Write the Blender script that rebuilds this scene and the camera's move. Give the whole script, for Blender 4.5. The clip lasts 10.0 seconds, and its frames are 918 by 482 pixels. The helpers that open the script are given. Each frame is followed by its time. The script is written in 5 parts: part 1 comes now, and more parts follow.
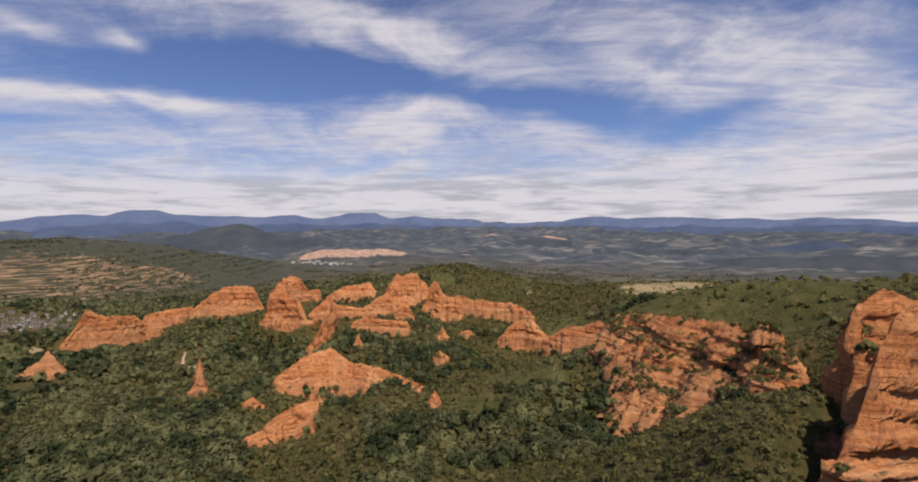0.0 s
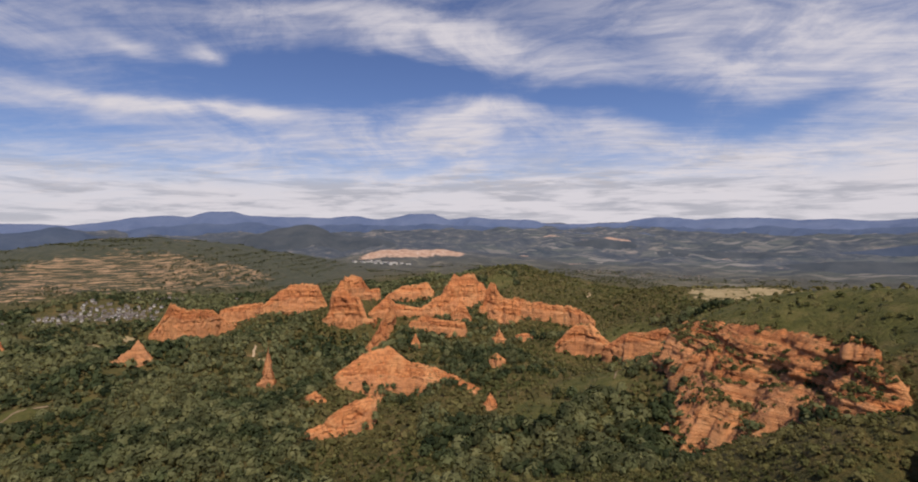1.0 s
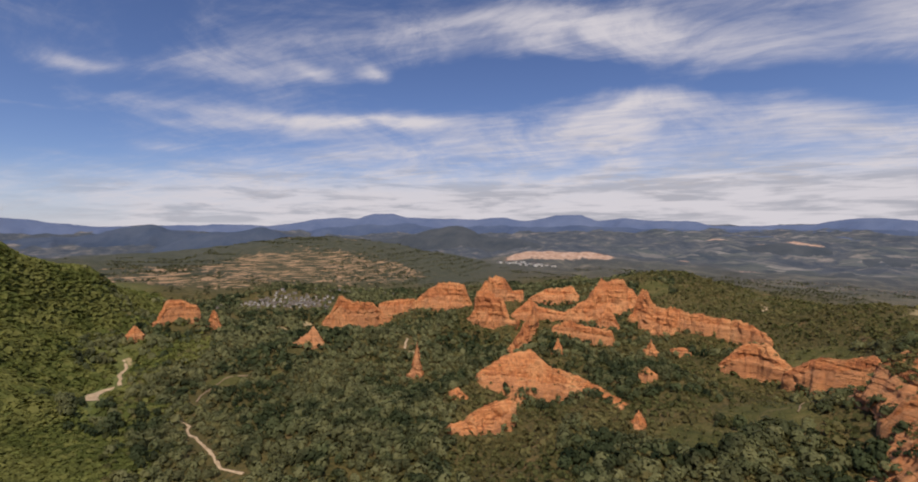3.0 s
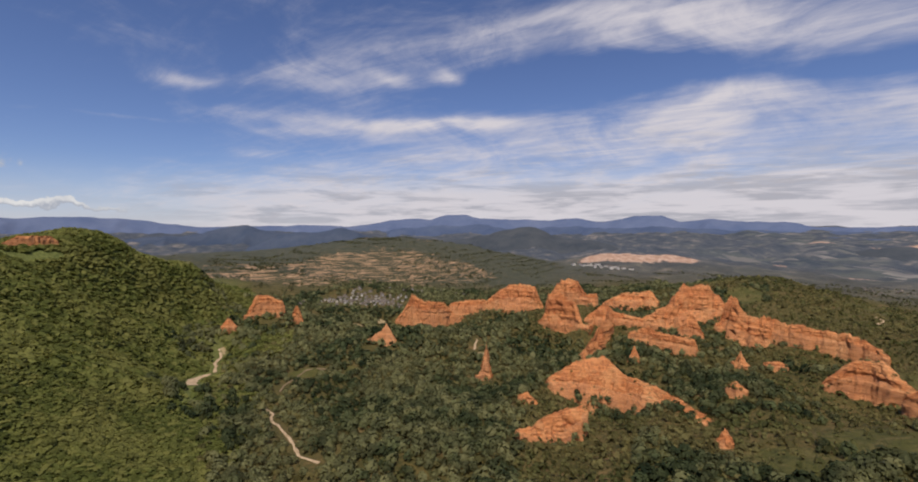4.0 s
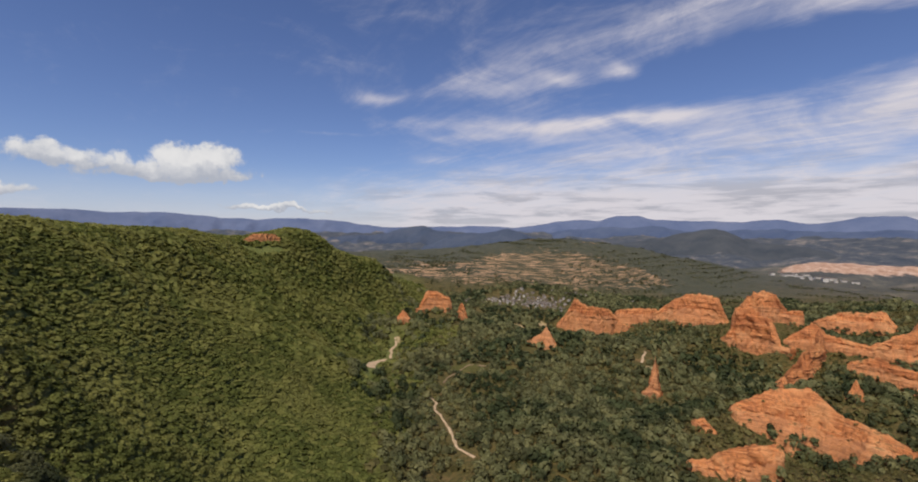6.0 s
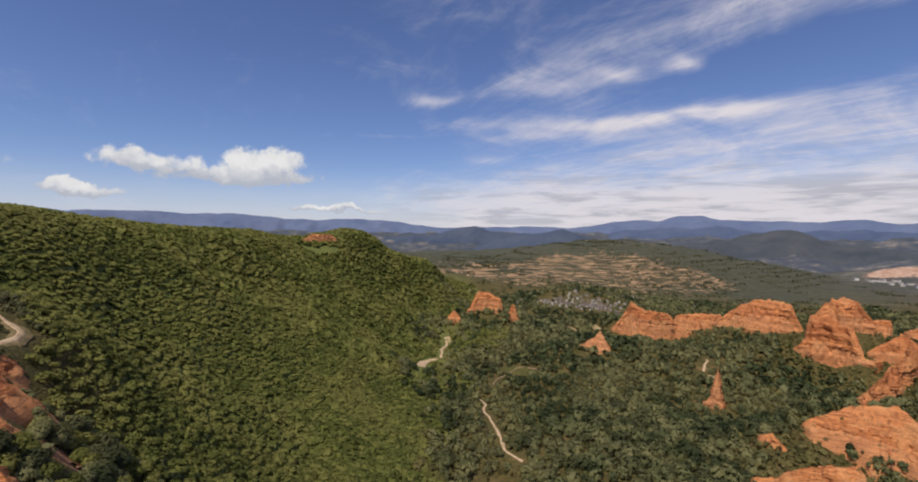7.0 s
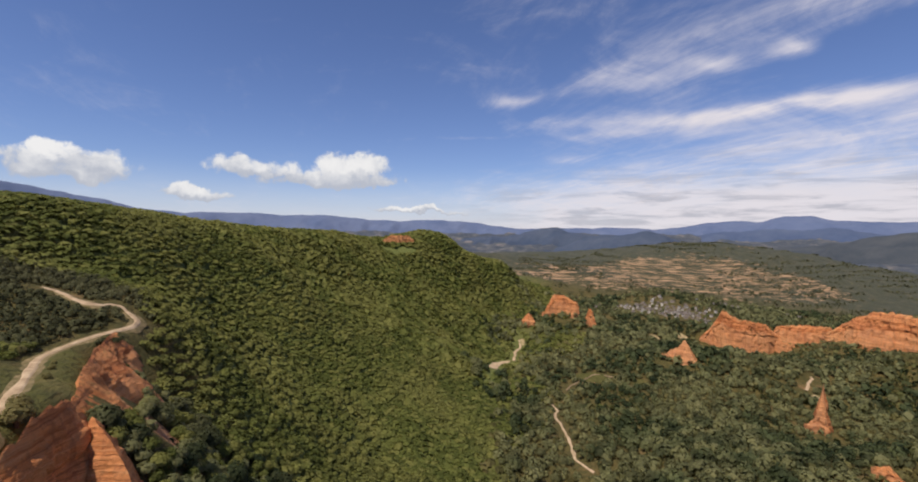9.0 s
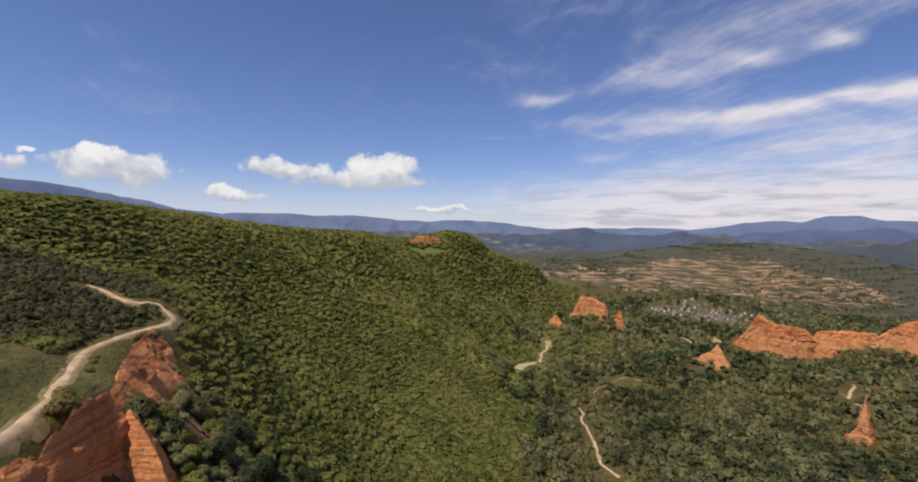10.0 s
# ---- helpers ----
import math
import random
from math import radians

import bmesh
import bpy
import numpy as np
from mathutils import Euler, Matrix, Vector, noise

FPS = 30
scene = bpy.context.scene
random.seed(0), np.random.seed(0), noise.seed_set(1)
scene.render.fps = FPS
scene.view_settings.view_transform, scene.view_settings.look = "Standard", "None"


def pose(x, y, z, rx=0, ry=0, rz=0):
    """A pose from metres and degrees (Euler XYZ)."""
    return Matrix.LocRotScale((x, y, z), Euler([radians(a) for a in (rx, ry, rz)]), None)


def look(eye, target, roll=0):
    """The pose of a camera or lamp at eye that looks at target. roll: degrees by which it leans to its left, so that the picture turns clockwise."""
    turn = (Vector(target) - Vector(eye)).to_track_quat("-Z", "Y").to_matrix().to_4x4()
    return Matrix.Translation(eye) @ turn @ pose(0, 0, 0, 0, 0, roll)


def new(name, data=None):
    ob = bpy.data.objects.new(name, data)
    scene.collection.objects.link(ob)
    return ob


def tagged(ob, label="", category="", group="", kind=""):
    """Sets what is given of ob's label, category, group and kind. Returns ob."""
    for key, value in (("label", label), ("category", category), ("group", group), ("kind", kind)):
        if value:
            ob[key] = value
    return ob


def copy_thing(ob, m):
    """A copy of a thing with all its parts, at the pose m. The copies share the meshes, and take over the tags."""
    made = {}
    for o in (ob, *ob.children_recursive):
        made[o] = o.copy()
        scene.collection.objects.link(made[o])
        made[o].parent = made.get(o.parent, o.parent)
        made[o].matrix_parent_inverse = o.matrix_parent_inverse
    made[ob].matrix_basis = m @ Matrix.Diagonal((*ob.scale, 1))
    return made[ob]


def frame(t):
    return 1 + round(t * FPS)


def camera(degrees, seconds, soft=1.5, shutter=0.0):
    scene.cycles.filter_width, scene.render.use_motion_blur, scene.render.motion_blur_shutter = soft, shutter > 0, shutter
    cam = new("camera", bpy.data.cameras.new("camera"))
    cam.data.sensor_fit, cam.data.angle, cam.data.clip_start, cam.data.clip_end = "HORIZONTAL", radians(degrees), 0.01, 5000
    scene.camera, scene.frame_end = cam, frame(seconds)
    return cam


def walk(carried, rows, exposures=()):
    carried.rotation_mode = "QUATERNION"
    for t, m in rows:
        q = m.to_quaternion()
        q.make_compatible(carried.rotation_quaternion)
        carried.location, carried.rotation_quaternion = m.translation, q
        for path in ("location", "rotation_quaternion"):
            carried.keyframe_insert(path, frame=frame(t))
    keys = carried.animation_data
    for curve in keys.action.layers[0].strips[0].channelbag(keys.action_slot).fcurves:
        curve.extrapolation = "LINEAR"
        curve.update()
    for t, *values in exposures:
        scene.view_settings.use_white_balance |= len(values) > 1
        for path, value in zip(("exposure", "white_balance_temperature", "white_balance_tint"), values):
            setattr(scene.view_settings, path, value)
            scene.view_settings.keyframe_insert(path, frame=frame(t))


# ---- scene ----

# camera and its way: seconds, place, yaw, pitch, roll
ROWS_OF_WALK = [
    (0.0, 0.00, 0.00, 199.99, 0.00, -2.37, -0.28),
    (0.5, 0.58, 1.61, 200.07, 2.88, -2.31, -0.25),
    (1.0, 1.15, 3.22, 200.17, 7.18, -2.24, -0.24),
    (1.5, 1.71, 4.86, 200.28, 11.47, -2.19, -0.16),
    (2.0, 2.24, 6.54, 200.41, 16.27, -2.13, -0.05),
    (2.5, 2.72, 8.29, 200.53, 20.86, -2.07, -0.07),
    (4.0, 3.73, 14.42, 201.00, 34.03, -1.89, -0.06),
    (4.5, 3.90, 16.57, 201.16, 39.41, -1.83, 0.08),
    (5.0, 4.05, 18.71, 201.32, 45.32, -1.80, 0.14),
    (5.5, 4.23, 20.84, 201.49, 50.28, -1.78, 0.23),
    (7.0, 5.60, 26.80, 202.28, 60.96, -1.77, 0.31),
    (7.5, 6.48, 28.57, 202.61, 63.82, -1.73, 0.29),
    (8.0, 7.48, 30.28, 202.96, 66.37, -1.72, 0.23),
    (8.5, 8.61, 31.87, 203.35, 68.75, -1.71, 0.35),
    (9.0, 9.85, 33.34, 203.77, 70.74, -1.72, 0.39),
    (9.5, 11.17, 34.73, 204.22, 72.61, -1.70, 0.36),
    (10.0, 12.51, 36.08, 204.68, 74.27, -1.73, 0.39),
]


def aimed(x, y, z, yaw, pitch, roll):
    a, b = radians(yaw), radians(pitch)
    ahead = Vector((-math.sin(a) * math.cos(b), math.cos(a) * math.cos(b), math.sin(b)))
    eye = Vector((x, y, z))
    return look(eye, eye + 100 * ahead, roll)


cam = camera(89.5, 10.0, soft=1.9)
walk(cam, [(t, aimed(*row)) for t, *row in ROWS_OF_WALK],
     exposures=[(0.0, -0.17), (1.5, -0.23), (4.5, -0.28), (7.0, -0.15), (10.0, -0.04)])

# ---- sky, sun and exposure ----
SUN_AZ, SUN_EL = 204.0, 61.0        # degrees to the left of the first view; height
SKY_STRENGTH = 0.086
SUN_STRENGTH = 4.4


def N(tree, kind, **values):
    node = tree.nodes.new(kind)
    for key, value in values.items():
        node.inputs[key.replace("_", " ")].default_value = value
    return node


def math_node(tree, op, a, b=None, clamp=False):
    node = tree.nodes.new("ShaderNodeMath")
    node.operation, node.use_clamp = op, clamp
    for i, v in enumerate((a, b)):
        if v is None:
            continue
        if isinstance(v, (int, float)):
            node.inputs[i].default_value = v
        else:
            tree.links.new(v, node.inputs[i])
    return node.outputs[0]


def ramp(tree, fac, stops):
    node = tree.nodes.new("ShaderNodeValToRGB")
    els = node.color_ramp.elements
    while len(els) < len(stops):
        els.new(0.5)
    for e, (p, c) in zip(els, stops):
        e.position, e.color = p, (*c, 1) if len(c) == 3 else c
    tree.links.new(fac, node.inputs[0])
    return node.outputs[0]


def mix(tree, fac, a, b, blend="MIX"):
    node = tree.nodes.new("ShaderNodeMix")
    node.data_type, node.blend_type = "RGBA", blend
    for i, v in ((0, fac), (6, a), (7, b)):
        if isinstance(v, (int, float)):
            node.inputs[i].default_value = v
        elif isinstance(v, tuple):
            node.inputs[i].default_value = (*v, 1)
        else:
            tree.links.new(v, node.inputs[i])
    return node.outputs[2]


def smooth(tree, x, lo, hi):
    node = tree.nodes.new("ShaderNodeMapRange")
    node.interpolation_type = "SMOOTHSTEP"
    tree.links.new(x, node.inputs[0])
    node.inputs[1].default_value, node.inputs[2].default_value = lo, hi
    return node.outputs[0]


def noise_at(tree, vector, scale, detail=6.0, rough=0.55, distort=0.0):
    node = N(tree, "ShaderNodeTexNoise", Scale=scale, Detail=detail, Roughness=rough, Distortion=distort)
    tree.links.new(vector, node.inputs["Vector"])
    return node.outputs["Fac"]


def vec(tree, op, a, b=None, scale=None):
    node = tree.nodes.new("ShaderNodeVectorMath")
    node.operation = op
    for i, v in enumerate((a, b)):
        if v is None:
            continue
        if isinstance(v, tuple):
            node.inputs[i].default_value = v
        else:
            tree.links.new(v, node.inputs[i])
    if scale is not None:
        if isinstance(scale, (int, float)):
            node.inputs["Scale"].default_value = scale
        else:
            tree.links.new(scale, node.inputs["Scale"])
    return node.outputs["Value"] if op in ("DOT_PRODUCT", "LENGTH", "DISTANCE") else node.outputs["Vector"]


def N_colour(tree, vector, scale):
    node = N(tree, "ShaderNodeTexNoise", Scale=scale, Detail=4.0, Roughness=0.6)
    tree.links.new(vector, node.inputs["Vector"])
    return node.outputs["Color"]


def local(tr, co, az, el, wide, tall, tilt):
    """Place across and along a cloud that stands at (az, el), in its half sizes, and whether it is on this side of the sky."""
    a, b, c = radians(az), radians(el), radians(tilt)
    d = Vector((-math.sin(a) * math.cos(b), math.cos(a) * math.cos(b), math.sin(b)))
    side, up = Vector((math.cos(a), math.sin(a), 0.0)), Vector((math.sin(a) * math.sin(b), -math.cos(a) * math.sin(b), math.cos(b)))
    e = math.cos(c) * side + math.sin(c) * up
    f = math.cos(c) * up - math.sin(c) * side
    u = math_node(tr, "DIVIDE", vec(tr, "DOT_PRODUCT", co, tuple(e)), radians(wide))
    v = math_node(tr, "DIVIDE", math_node(tr, "SUBTRACT", vec(tr, "DOT_PRODUCT", co, tuple(f)), 0.0), radians(tall))
    front = math_node(tr, "GREATER_THAN", vec(tr, "DOT_PRODUCT", co, tuple(d)), 0.2)
    return u, v, front


def make_sky():
    world = bpy.data.worlds.new("sky")
    scene.world = world
    world.use_nodes = True
    tr = world.node_tree
    tr.nodes.clear()
    sky = tr.nodes.new("ShaderNodeTexSky")
    sky.sky_type, sky.sun_disc = "NISHITA", False
    sky.sun_elevation, sky.sun_rotation = radians(SUN_EL), radians(360 - SUN_AZ)
    sky.altitude, sky.air_density, sky.dust_density, sky.ozone_density = 900, 1.0, 0.1, 3.0
    co = tr.nodes.new("ShaderNodeTexCoord").outputs["Generated"]
    sep = tr.nodes.new("ShaderNodeSeparateXYZ")
    tr.links.new(co, sep.inputs[0])
    x, y, z = sep.outputs
    # the high sheet of cirrus, laid out flat above the land
    up = math_node(tr, "ADD", math_node(tr, "MAXIMUM", z, 0.0), 0.09)
    flat = tr.nodes.new("ShaderNodeCombineXYZ")
    tr.links.new(math_node(tr, "DIVIDE", x, up), flat.inputs[0])
    tr.links.new(math_node(tr, "DIVIDE", y, up), flat.inputs[1])
    turn = N(tr, "ShaderNodeMapping", Rotation=(0, 0, radians(-20)), Scale=(0.5, 1.3, 1.0), Location=(3.1, 0.6, 0))
    tr.links.new(flat.outputs[0], turn.inputs[0])
    streak = noise_at(tr, turn.outputs[0], 1.25, 10, 0.66, 0.7)
    broad = noise_at(tr, flat.outputs[0], 0.8, 4, 0.55, 0.5)
    level = N(tr, "ShaderNodeMapping", Scale=(1.0, 1.0, 2.4))
    tr.links.new(co, level.inputs[0])
    tuft = noise_at(tr, level.outputs[0], 5.0, 9, 0.64, 0.8)
    comb = N(tr, "ShaderNodeMapping", Rotation=(0, 0, radians(-48)), Scale=(0.8, 2.7, 1.0))
    tr.links.new(flat.outputs[0], comb.inputs[0])
    fibre = noise_at(tr, comb.outputs[0], 1.5, 9, 0.66, 1.9)
    bend = vec(tr, "SCALE", vec(tr, "SUBTRACT", N_colour(tr, co, 3.2), (0.5, 0.5, 0.5)), scale=0.07)
    bent = vec(tr, "ADD", co, bend)
    veils = None
    for az, el, long, wide, tilt, force in CIRRUS_EAST + CIRRUS_NORTH + CIRRUS_WEST + CLEAR_GAPS:
        u, v, front = local(tr, bent, az, el, long, wide, tilt)
        r2 = math_node(tr, "ADD", math_node(tr, "MULTIPLY", u, u), math_node(tr, "MULTIPLY", v, v))
        g = math_node(tr, "MULTIPLY", math_node(tr, "POWER", 2.718, math_node(tr, "MULTIPLY", r2, -1.0)), math_node(tr, "MULTIPLY", front, force))
        veils = g if veils is None else math_node(tr, "ADD", veils, g)
    low = smooth(tr, z, 0.24, 0.04)
    west = smooth(tr, math_node(tr, "ADD", x, math_node(tr, "MULTIPLY", y, 0.35)), -0.80, -0.20)
    cover = math_node(tr, "ADD", math_node(tr, "ADD", math_node(tr, "MULTIPLY", streak, 0.45), math_node(tr, "MULTIPLY", tuft, 0.75)), math_node(tr, "MULTIPLY", broad, 0.10))
    cover = math_node(tr, "ADD", cover, math_node(tr, "MULTIPLY", math_node(tr, "SUBTRACT", fibre, 0.5), 0.34))
    cover = math_node(tr, "ADD", cover, math_node(tr, "MULTIPLY", math_node(tr, "MINIMUM", veils, 1.0), 0.66))
    cover = math_node(tr, "ADD", cover, math_node(tr, "MULTIPLY", math_node(tr, "MULTIPLY", low, west), 0.34))
    bankup = math_node(tr, "MULTIPLY", smooth(tr, z, 0.155, 0.06), smooth(tr, math_node(tr, "ADD", x, math_node(tr, "MULTIPLY", y, 0.45)), -0.92, -0.56))
    cover = math_node(tr, "ADD", cover, math_node(tr, "MULTIPLY", bankup, 0.50))
    clear = smooth(tr, math_node(tr, "ADD", x, math_node(tr, "MULTIPLY", y, 0.35)), -0.56, -0.86)
    cover = math_node(tr, "SUBTRACT", cover, math_node(tr, "MULTIPLY", math_node(tr, "MULTIPLY", clear, smooth(tr, z, 0.03, 0.10)), 0.16))
    thread = math_node(tr, "ADD", 0.55, math_node(tr, "MULTIPLY", smooth(tr, math_node(tr, "ADD", math_node(tr, "MULTIPLY", fibre, 0.4), math_node(tr, "MULTIPLY", tuft, 0.6)), 0.36, 0.60), 0.45))
    thread = math_node(tr, "MAXIMUM", thread, math_node(tr, "MULTIPLY", bankup, 0.95))
    veil = math_node(tr, "MULTIPLY", smooth(tr, cover, 0.52, 1.50), thread)
    # flat low banks near the horizon
    banked = N(tr, "ShaderNodeMapping", Scale=(5.5, 5.5, 46.0))
    tr.links.new(co, banked.inputs[0])
    bank = noise_at(tr, banked.outputs[0], 1.2, 6, 0.6, 0.3)
    grey = smooth(tr, bank, 0.44, 0.63)
    # small heaped clouds over the ridge to the west
    heap = noise_at(tr, co, 20.0, 8, 0.62, 0.3)
    total = lift = None
    puffy = vec(tr, "ADD", co, vec(tr, "SCALE", vec(tr, "SUBTRACT", N_colour(tr, co, 16.0), (0.5, 0.5, 0.5)), scale=0.065))
    for az, el, wide, tall in CUMULUS:
        u, v, front = local(tr, puffy, az, el, wide, tall, 0.0)
        v = math_node(tr, "ADD", v, math_node(tr, "MULTIPLY", math_node(tr, "MINIMUM", v, 0.0), 0.9))
        r2 = math_node(tr, "ADD", math_node(tr, "MULTIPLY", u, u), math_node(tr, "MULTIPLY", v, v))
        m = math_node(tr, "SUBTRACT", math_node(tr, "MULTIPLY", front, 1.0), r2)
        total = m if total is None else math_node(tr, "MAXIMUM", total, m)
        g = math_node(tr, "MULTIPLY", math_node(tr, "POWER", 2.718, math_node(tr, "MULTIPLY", r2, -1.0)), math_node(tr, "MULTIPLY", v, front))
        lift = g if lift is None else math_node(tr, "ADD", lift, g)
    lump = math_node(tr, "ADD", math_node(tr, "MINIMUM", total, 0.7), math_node(tr, "MULTIPLY", math_node(tr, "SUBTRACT", heap, 0.5), 2.4))
    cumulus = smooth(tr, lump, -0.05, 0.6)
    shade = smooth(tr, math_node(tr, "ADD", heap, math_node(tr, "ADD", math_node(tr, "MULTIPLY", total, 0.10), math_node(tr, "MULTIPLY", lift, 0.5))), 0.36, 0.95)

    base = vec(tr, "MULTIPLY", sky.outputs[0], tuple(SKY_STRENGTH * k for k in (1.0, 1.0, 1.28)))
    haze = math_node(tr, "MULTIPLY", smooth(tr, z, 0.13, 0.0), 0.5)
    colour = mix(tr, haze, base, (0.62, 0.66, 0.80))
    white = mix(tr, math_node(tr, "MULTIPLY", grey, low), (0.80, 0.755, 0.80), (0.52, 0.51, 0.57))
    colour = mix(tr, veil, colour, white)
    colour = mix(tr, cumulus, colour, mix(tr, shade, (0.50, 0.53, 0.61), (0.90, 0.89, 0.89)))
    back = N(tr, "ShaderNodeBackground", Strength=1.0)
    tr.links.new(colour, back.inputs[0])
    tr.links.new(back.outputs[0], tr.nodes.new("ShaderNodeOutputWorld").inputs[0])


CIRRUS_EAST = [   # azimuth, height, half length, half width, tilt, force
    (4.4, 20.7, 21.9, 2.3, -9, 0.75),
    (-26.3, 19.5, 17.7, 3.2, -23, 0.8),
    (-36.7, 12.8, 10.8, 3.7, -31, 0.75),
    (4.1, 13.3, 7.6, 2.5, 8, 0.75),
    (40.8, 12.4, 7.9, 0.8, -1, 0.35),
    (34.5, 18.0, 2.0, 0.9, -25, 0.5),
    (41.9, 17.8, 3.3, 0.7, -11, 0.35),
    (29.5, 12.5, 4.3, 0.8, -2, 0.4),
    (-11.8, 10.0, 7.4, 2.0, -14, 0.6),
    (-21.0, 17.3, 9.8, 2.3, -28, 0.5),
    (-26.5, 6.6, 10.8, 2.5, 3, 0.5),
    (-42.0, 4.0, 6.5, 2.6, -12, 0.5),
    (12.9, 10.4, 13.7, 2.0, -2, 0.5),
    (-42.5, 17.1, 4.8, 1.8, -26, 0.4),
]
CIRRUS_NORTH = [   # the thin veils further round
    (22.6, 20.1, 21.8, 1.5, 0, 0.29),
    (7.7, 11.4, 8.9, 3.0, 6, 0.34),
    (49.9, 16.6, 8.2, 0.8, 8, 0.38),
    (64.3, 15.1, 2.6, 0.6, 7, 0.41),
    (35.0, 18.0, 2.0, 0.8, 2, 0.41),
    (59.0, 12.6, 5.0, 0.9, 3, 0.30),
    (71.7, 10.8, 5.8, 0.2, 2, 0.30),
    (42.8, 12.4, 12.5, 0.8, 2, 0.45),
    (47.1, 11.0, 10.6, 0.7, 2, 0.26),
    (29.5, 12.8, 7.6, 0.7, 1, 0.30),
    (57.0, 8.0, 2.5, 0.6, 2, 0.38),
    (4.3, 14.2, 4.4, 1.6, 14, 0.26),
    (23.7, 8.8, 16.1, 1.4, -1, 0.41),
    (33.0, 22.3, 10.2, 0.8, 9, 0.22),
]
CIRRUS_WEST = [   # the last streaks towards the clear sky
    (45.3, 20.4, 14.5, 0.7, 14, 0.23),
    (65.4, 15.0, 3.1, 0.7, 10, 0.30),
    (52.8, 17.6, 7.2, 0.7, 15, 0.28),
    (42.3, 18.2, 2.4, 0.7, 1, 0.25),
    (36.3, 18.0, 1.6, 0.7, 1, 0.28),
    (60.5, 12.5, 5.2, 0.8, 5, 0.23),
    (71.8, 10.5, 6.7, 0.3, 5, 0.25),
    (45.1, 12.4, 9.5, 0.7, 1, 0.28),
    (32.1, 12.6, 3.0, 0.6, -6, 0.28),
    (53.3, 10.8, 5.1, 0.5, 5, 0.25),
    (58.5, 8.1, 1.8, 0.5, -2, 0.30),
    (64.6, 6.7, 4.1, 0.3, -1, 0.20),
    (36.6, 8.6, 8.3, 0.8, 5, 0.25),
    (33.7, 15.5, 4.4, 0.6, 11, 0.15),
]
CLEAR_GAPS = [   # blue gaps between them
    (23.7, 17.5, 12.4, 2.0, 1, -0.5),
    (-6.9, 14.6, 10.1, 1.0, -6, -0.7),
    (-29.2, 10.6, 5.6, 1.4, 19, -0.5),
    (-39.5, 7.0, 4.5, 0.9, 7, -0.45),
    (11.5, 17.3, 8.6, 1.4, -7, -0.55),
    (-15.9, 12.1, 5.9, 1.3, -16, -0.4),
    (15.4, 23.3, 7.2, 1.5, -7, 0.3),
    (15.1, 16.6, 15.2, 1.3, -1, -0.35),
]
CUMULUS = [  # azimuth, height, half width, half height
    (94.2, 6.4, 5.1, 1.7),
    (85.8, 5.5, 8.5, 1.5),
    (83.5, 7.0, 4.8, 2.0),
    (100.1, 3.4, 3.6, 0.9),
    (110.8, 5.2, 5.7, 2.2),
    (111.7, 6.5, 2.5, 1.4),
    (117.8, 5.2, 1.4, 1.3),
    (121.0, 4.6, 2.5, 2.0),
    (117.2, 6.6, 0.7, 0.4),
    (76.0, 2.1, 7.1, 0.5),
]

make_sky()
sun = new("sun", bpy.data.lights.new("sun", "SUN"))
sun.data.energy, sun.data.angle, sun.data.color = SUN_STRENGTH, radians(0.53), (1.0, 0.93, 0.83)
sa, se = radians(SUN_AZ), radians(SUN_EL)
sun.matrix_world = look(1000 * Vector((-math.sin(sa) * math.cos(se), math.cos(sa) * math.cos(se), math.sin(se))), (0, 0, 0))

# ---- materials ----


def material(name, rough=0.9):
    m = bpy.data.materials.new(name)
    m.use_nodes = True
    tr = m.node_tree
    b = tr.nodes["Principled BSDF"]
    b.inputs["Roughness"].default_value = rough
    b.inputs["Specular IOR Level"].default_value = 0.2
    place = tr.nodes.new("ShaderNodeNewGeometry").outputs["Position"]
    return m, tr, b, place


def attribute(tr, name):
    node = tr.nodes.new("ShaderNodeAttribute")
    node.attribute_name = name
    return node.outputs["Fac"]


def bumped(tr, b, height, strength, distance):
    node = N(tr, "ShaderNodeBump", Strength=strength, Distance=distance)
    tr.links.new(height, node.inputs["Height"])
    tr.links.new(node.outputs[0], b.inputs["Normal"])


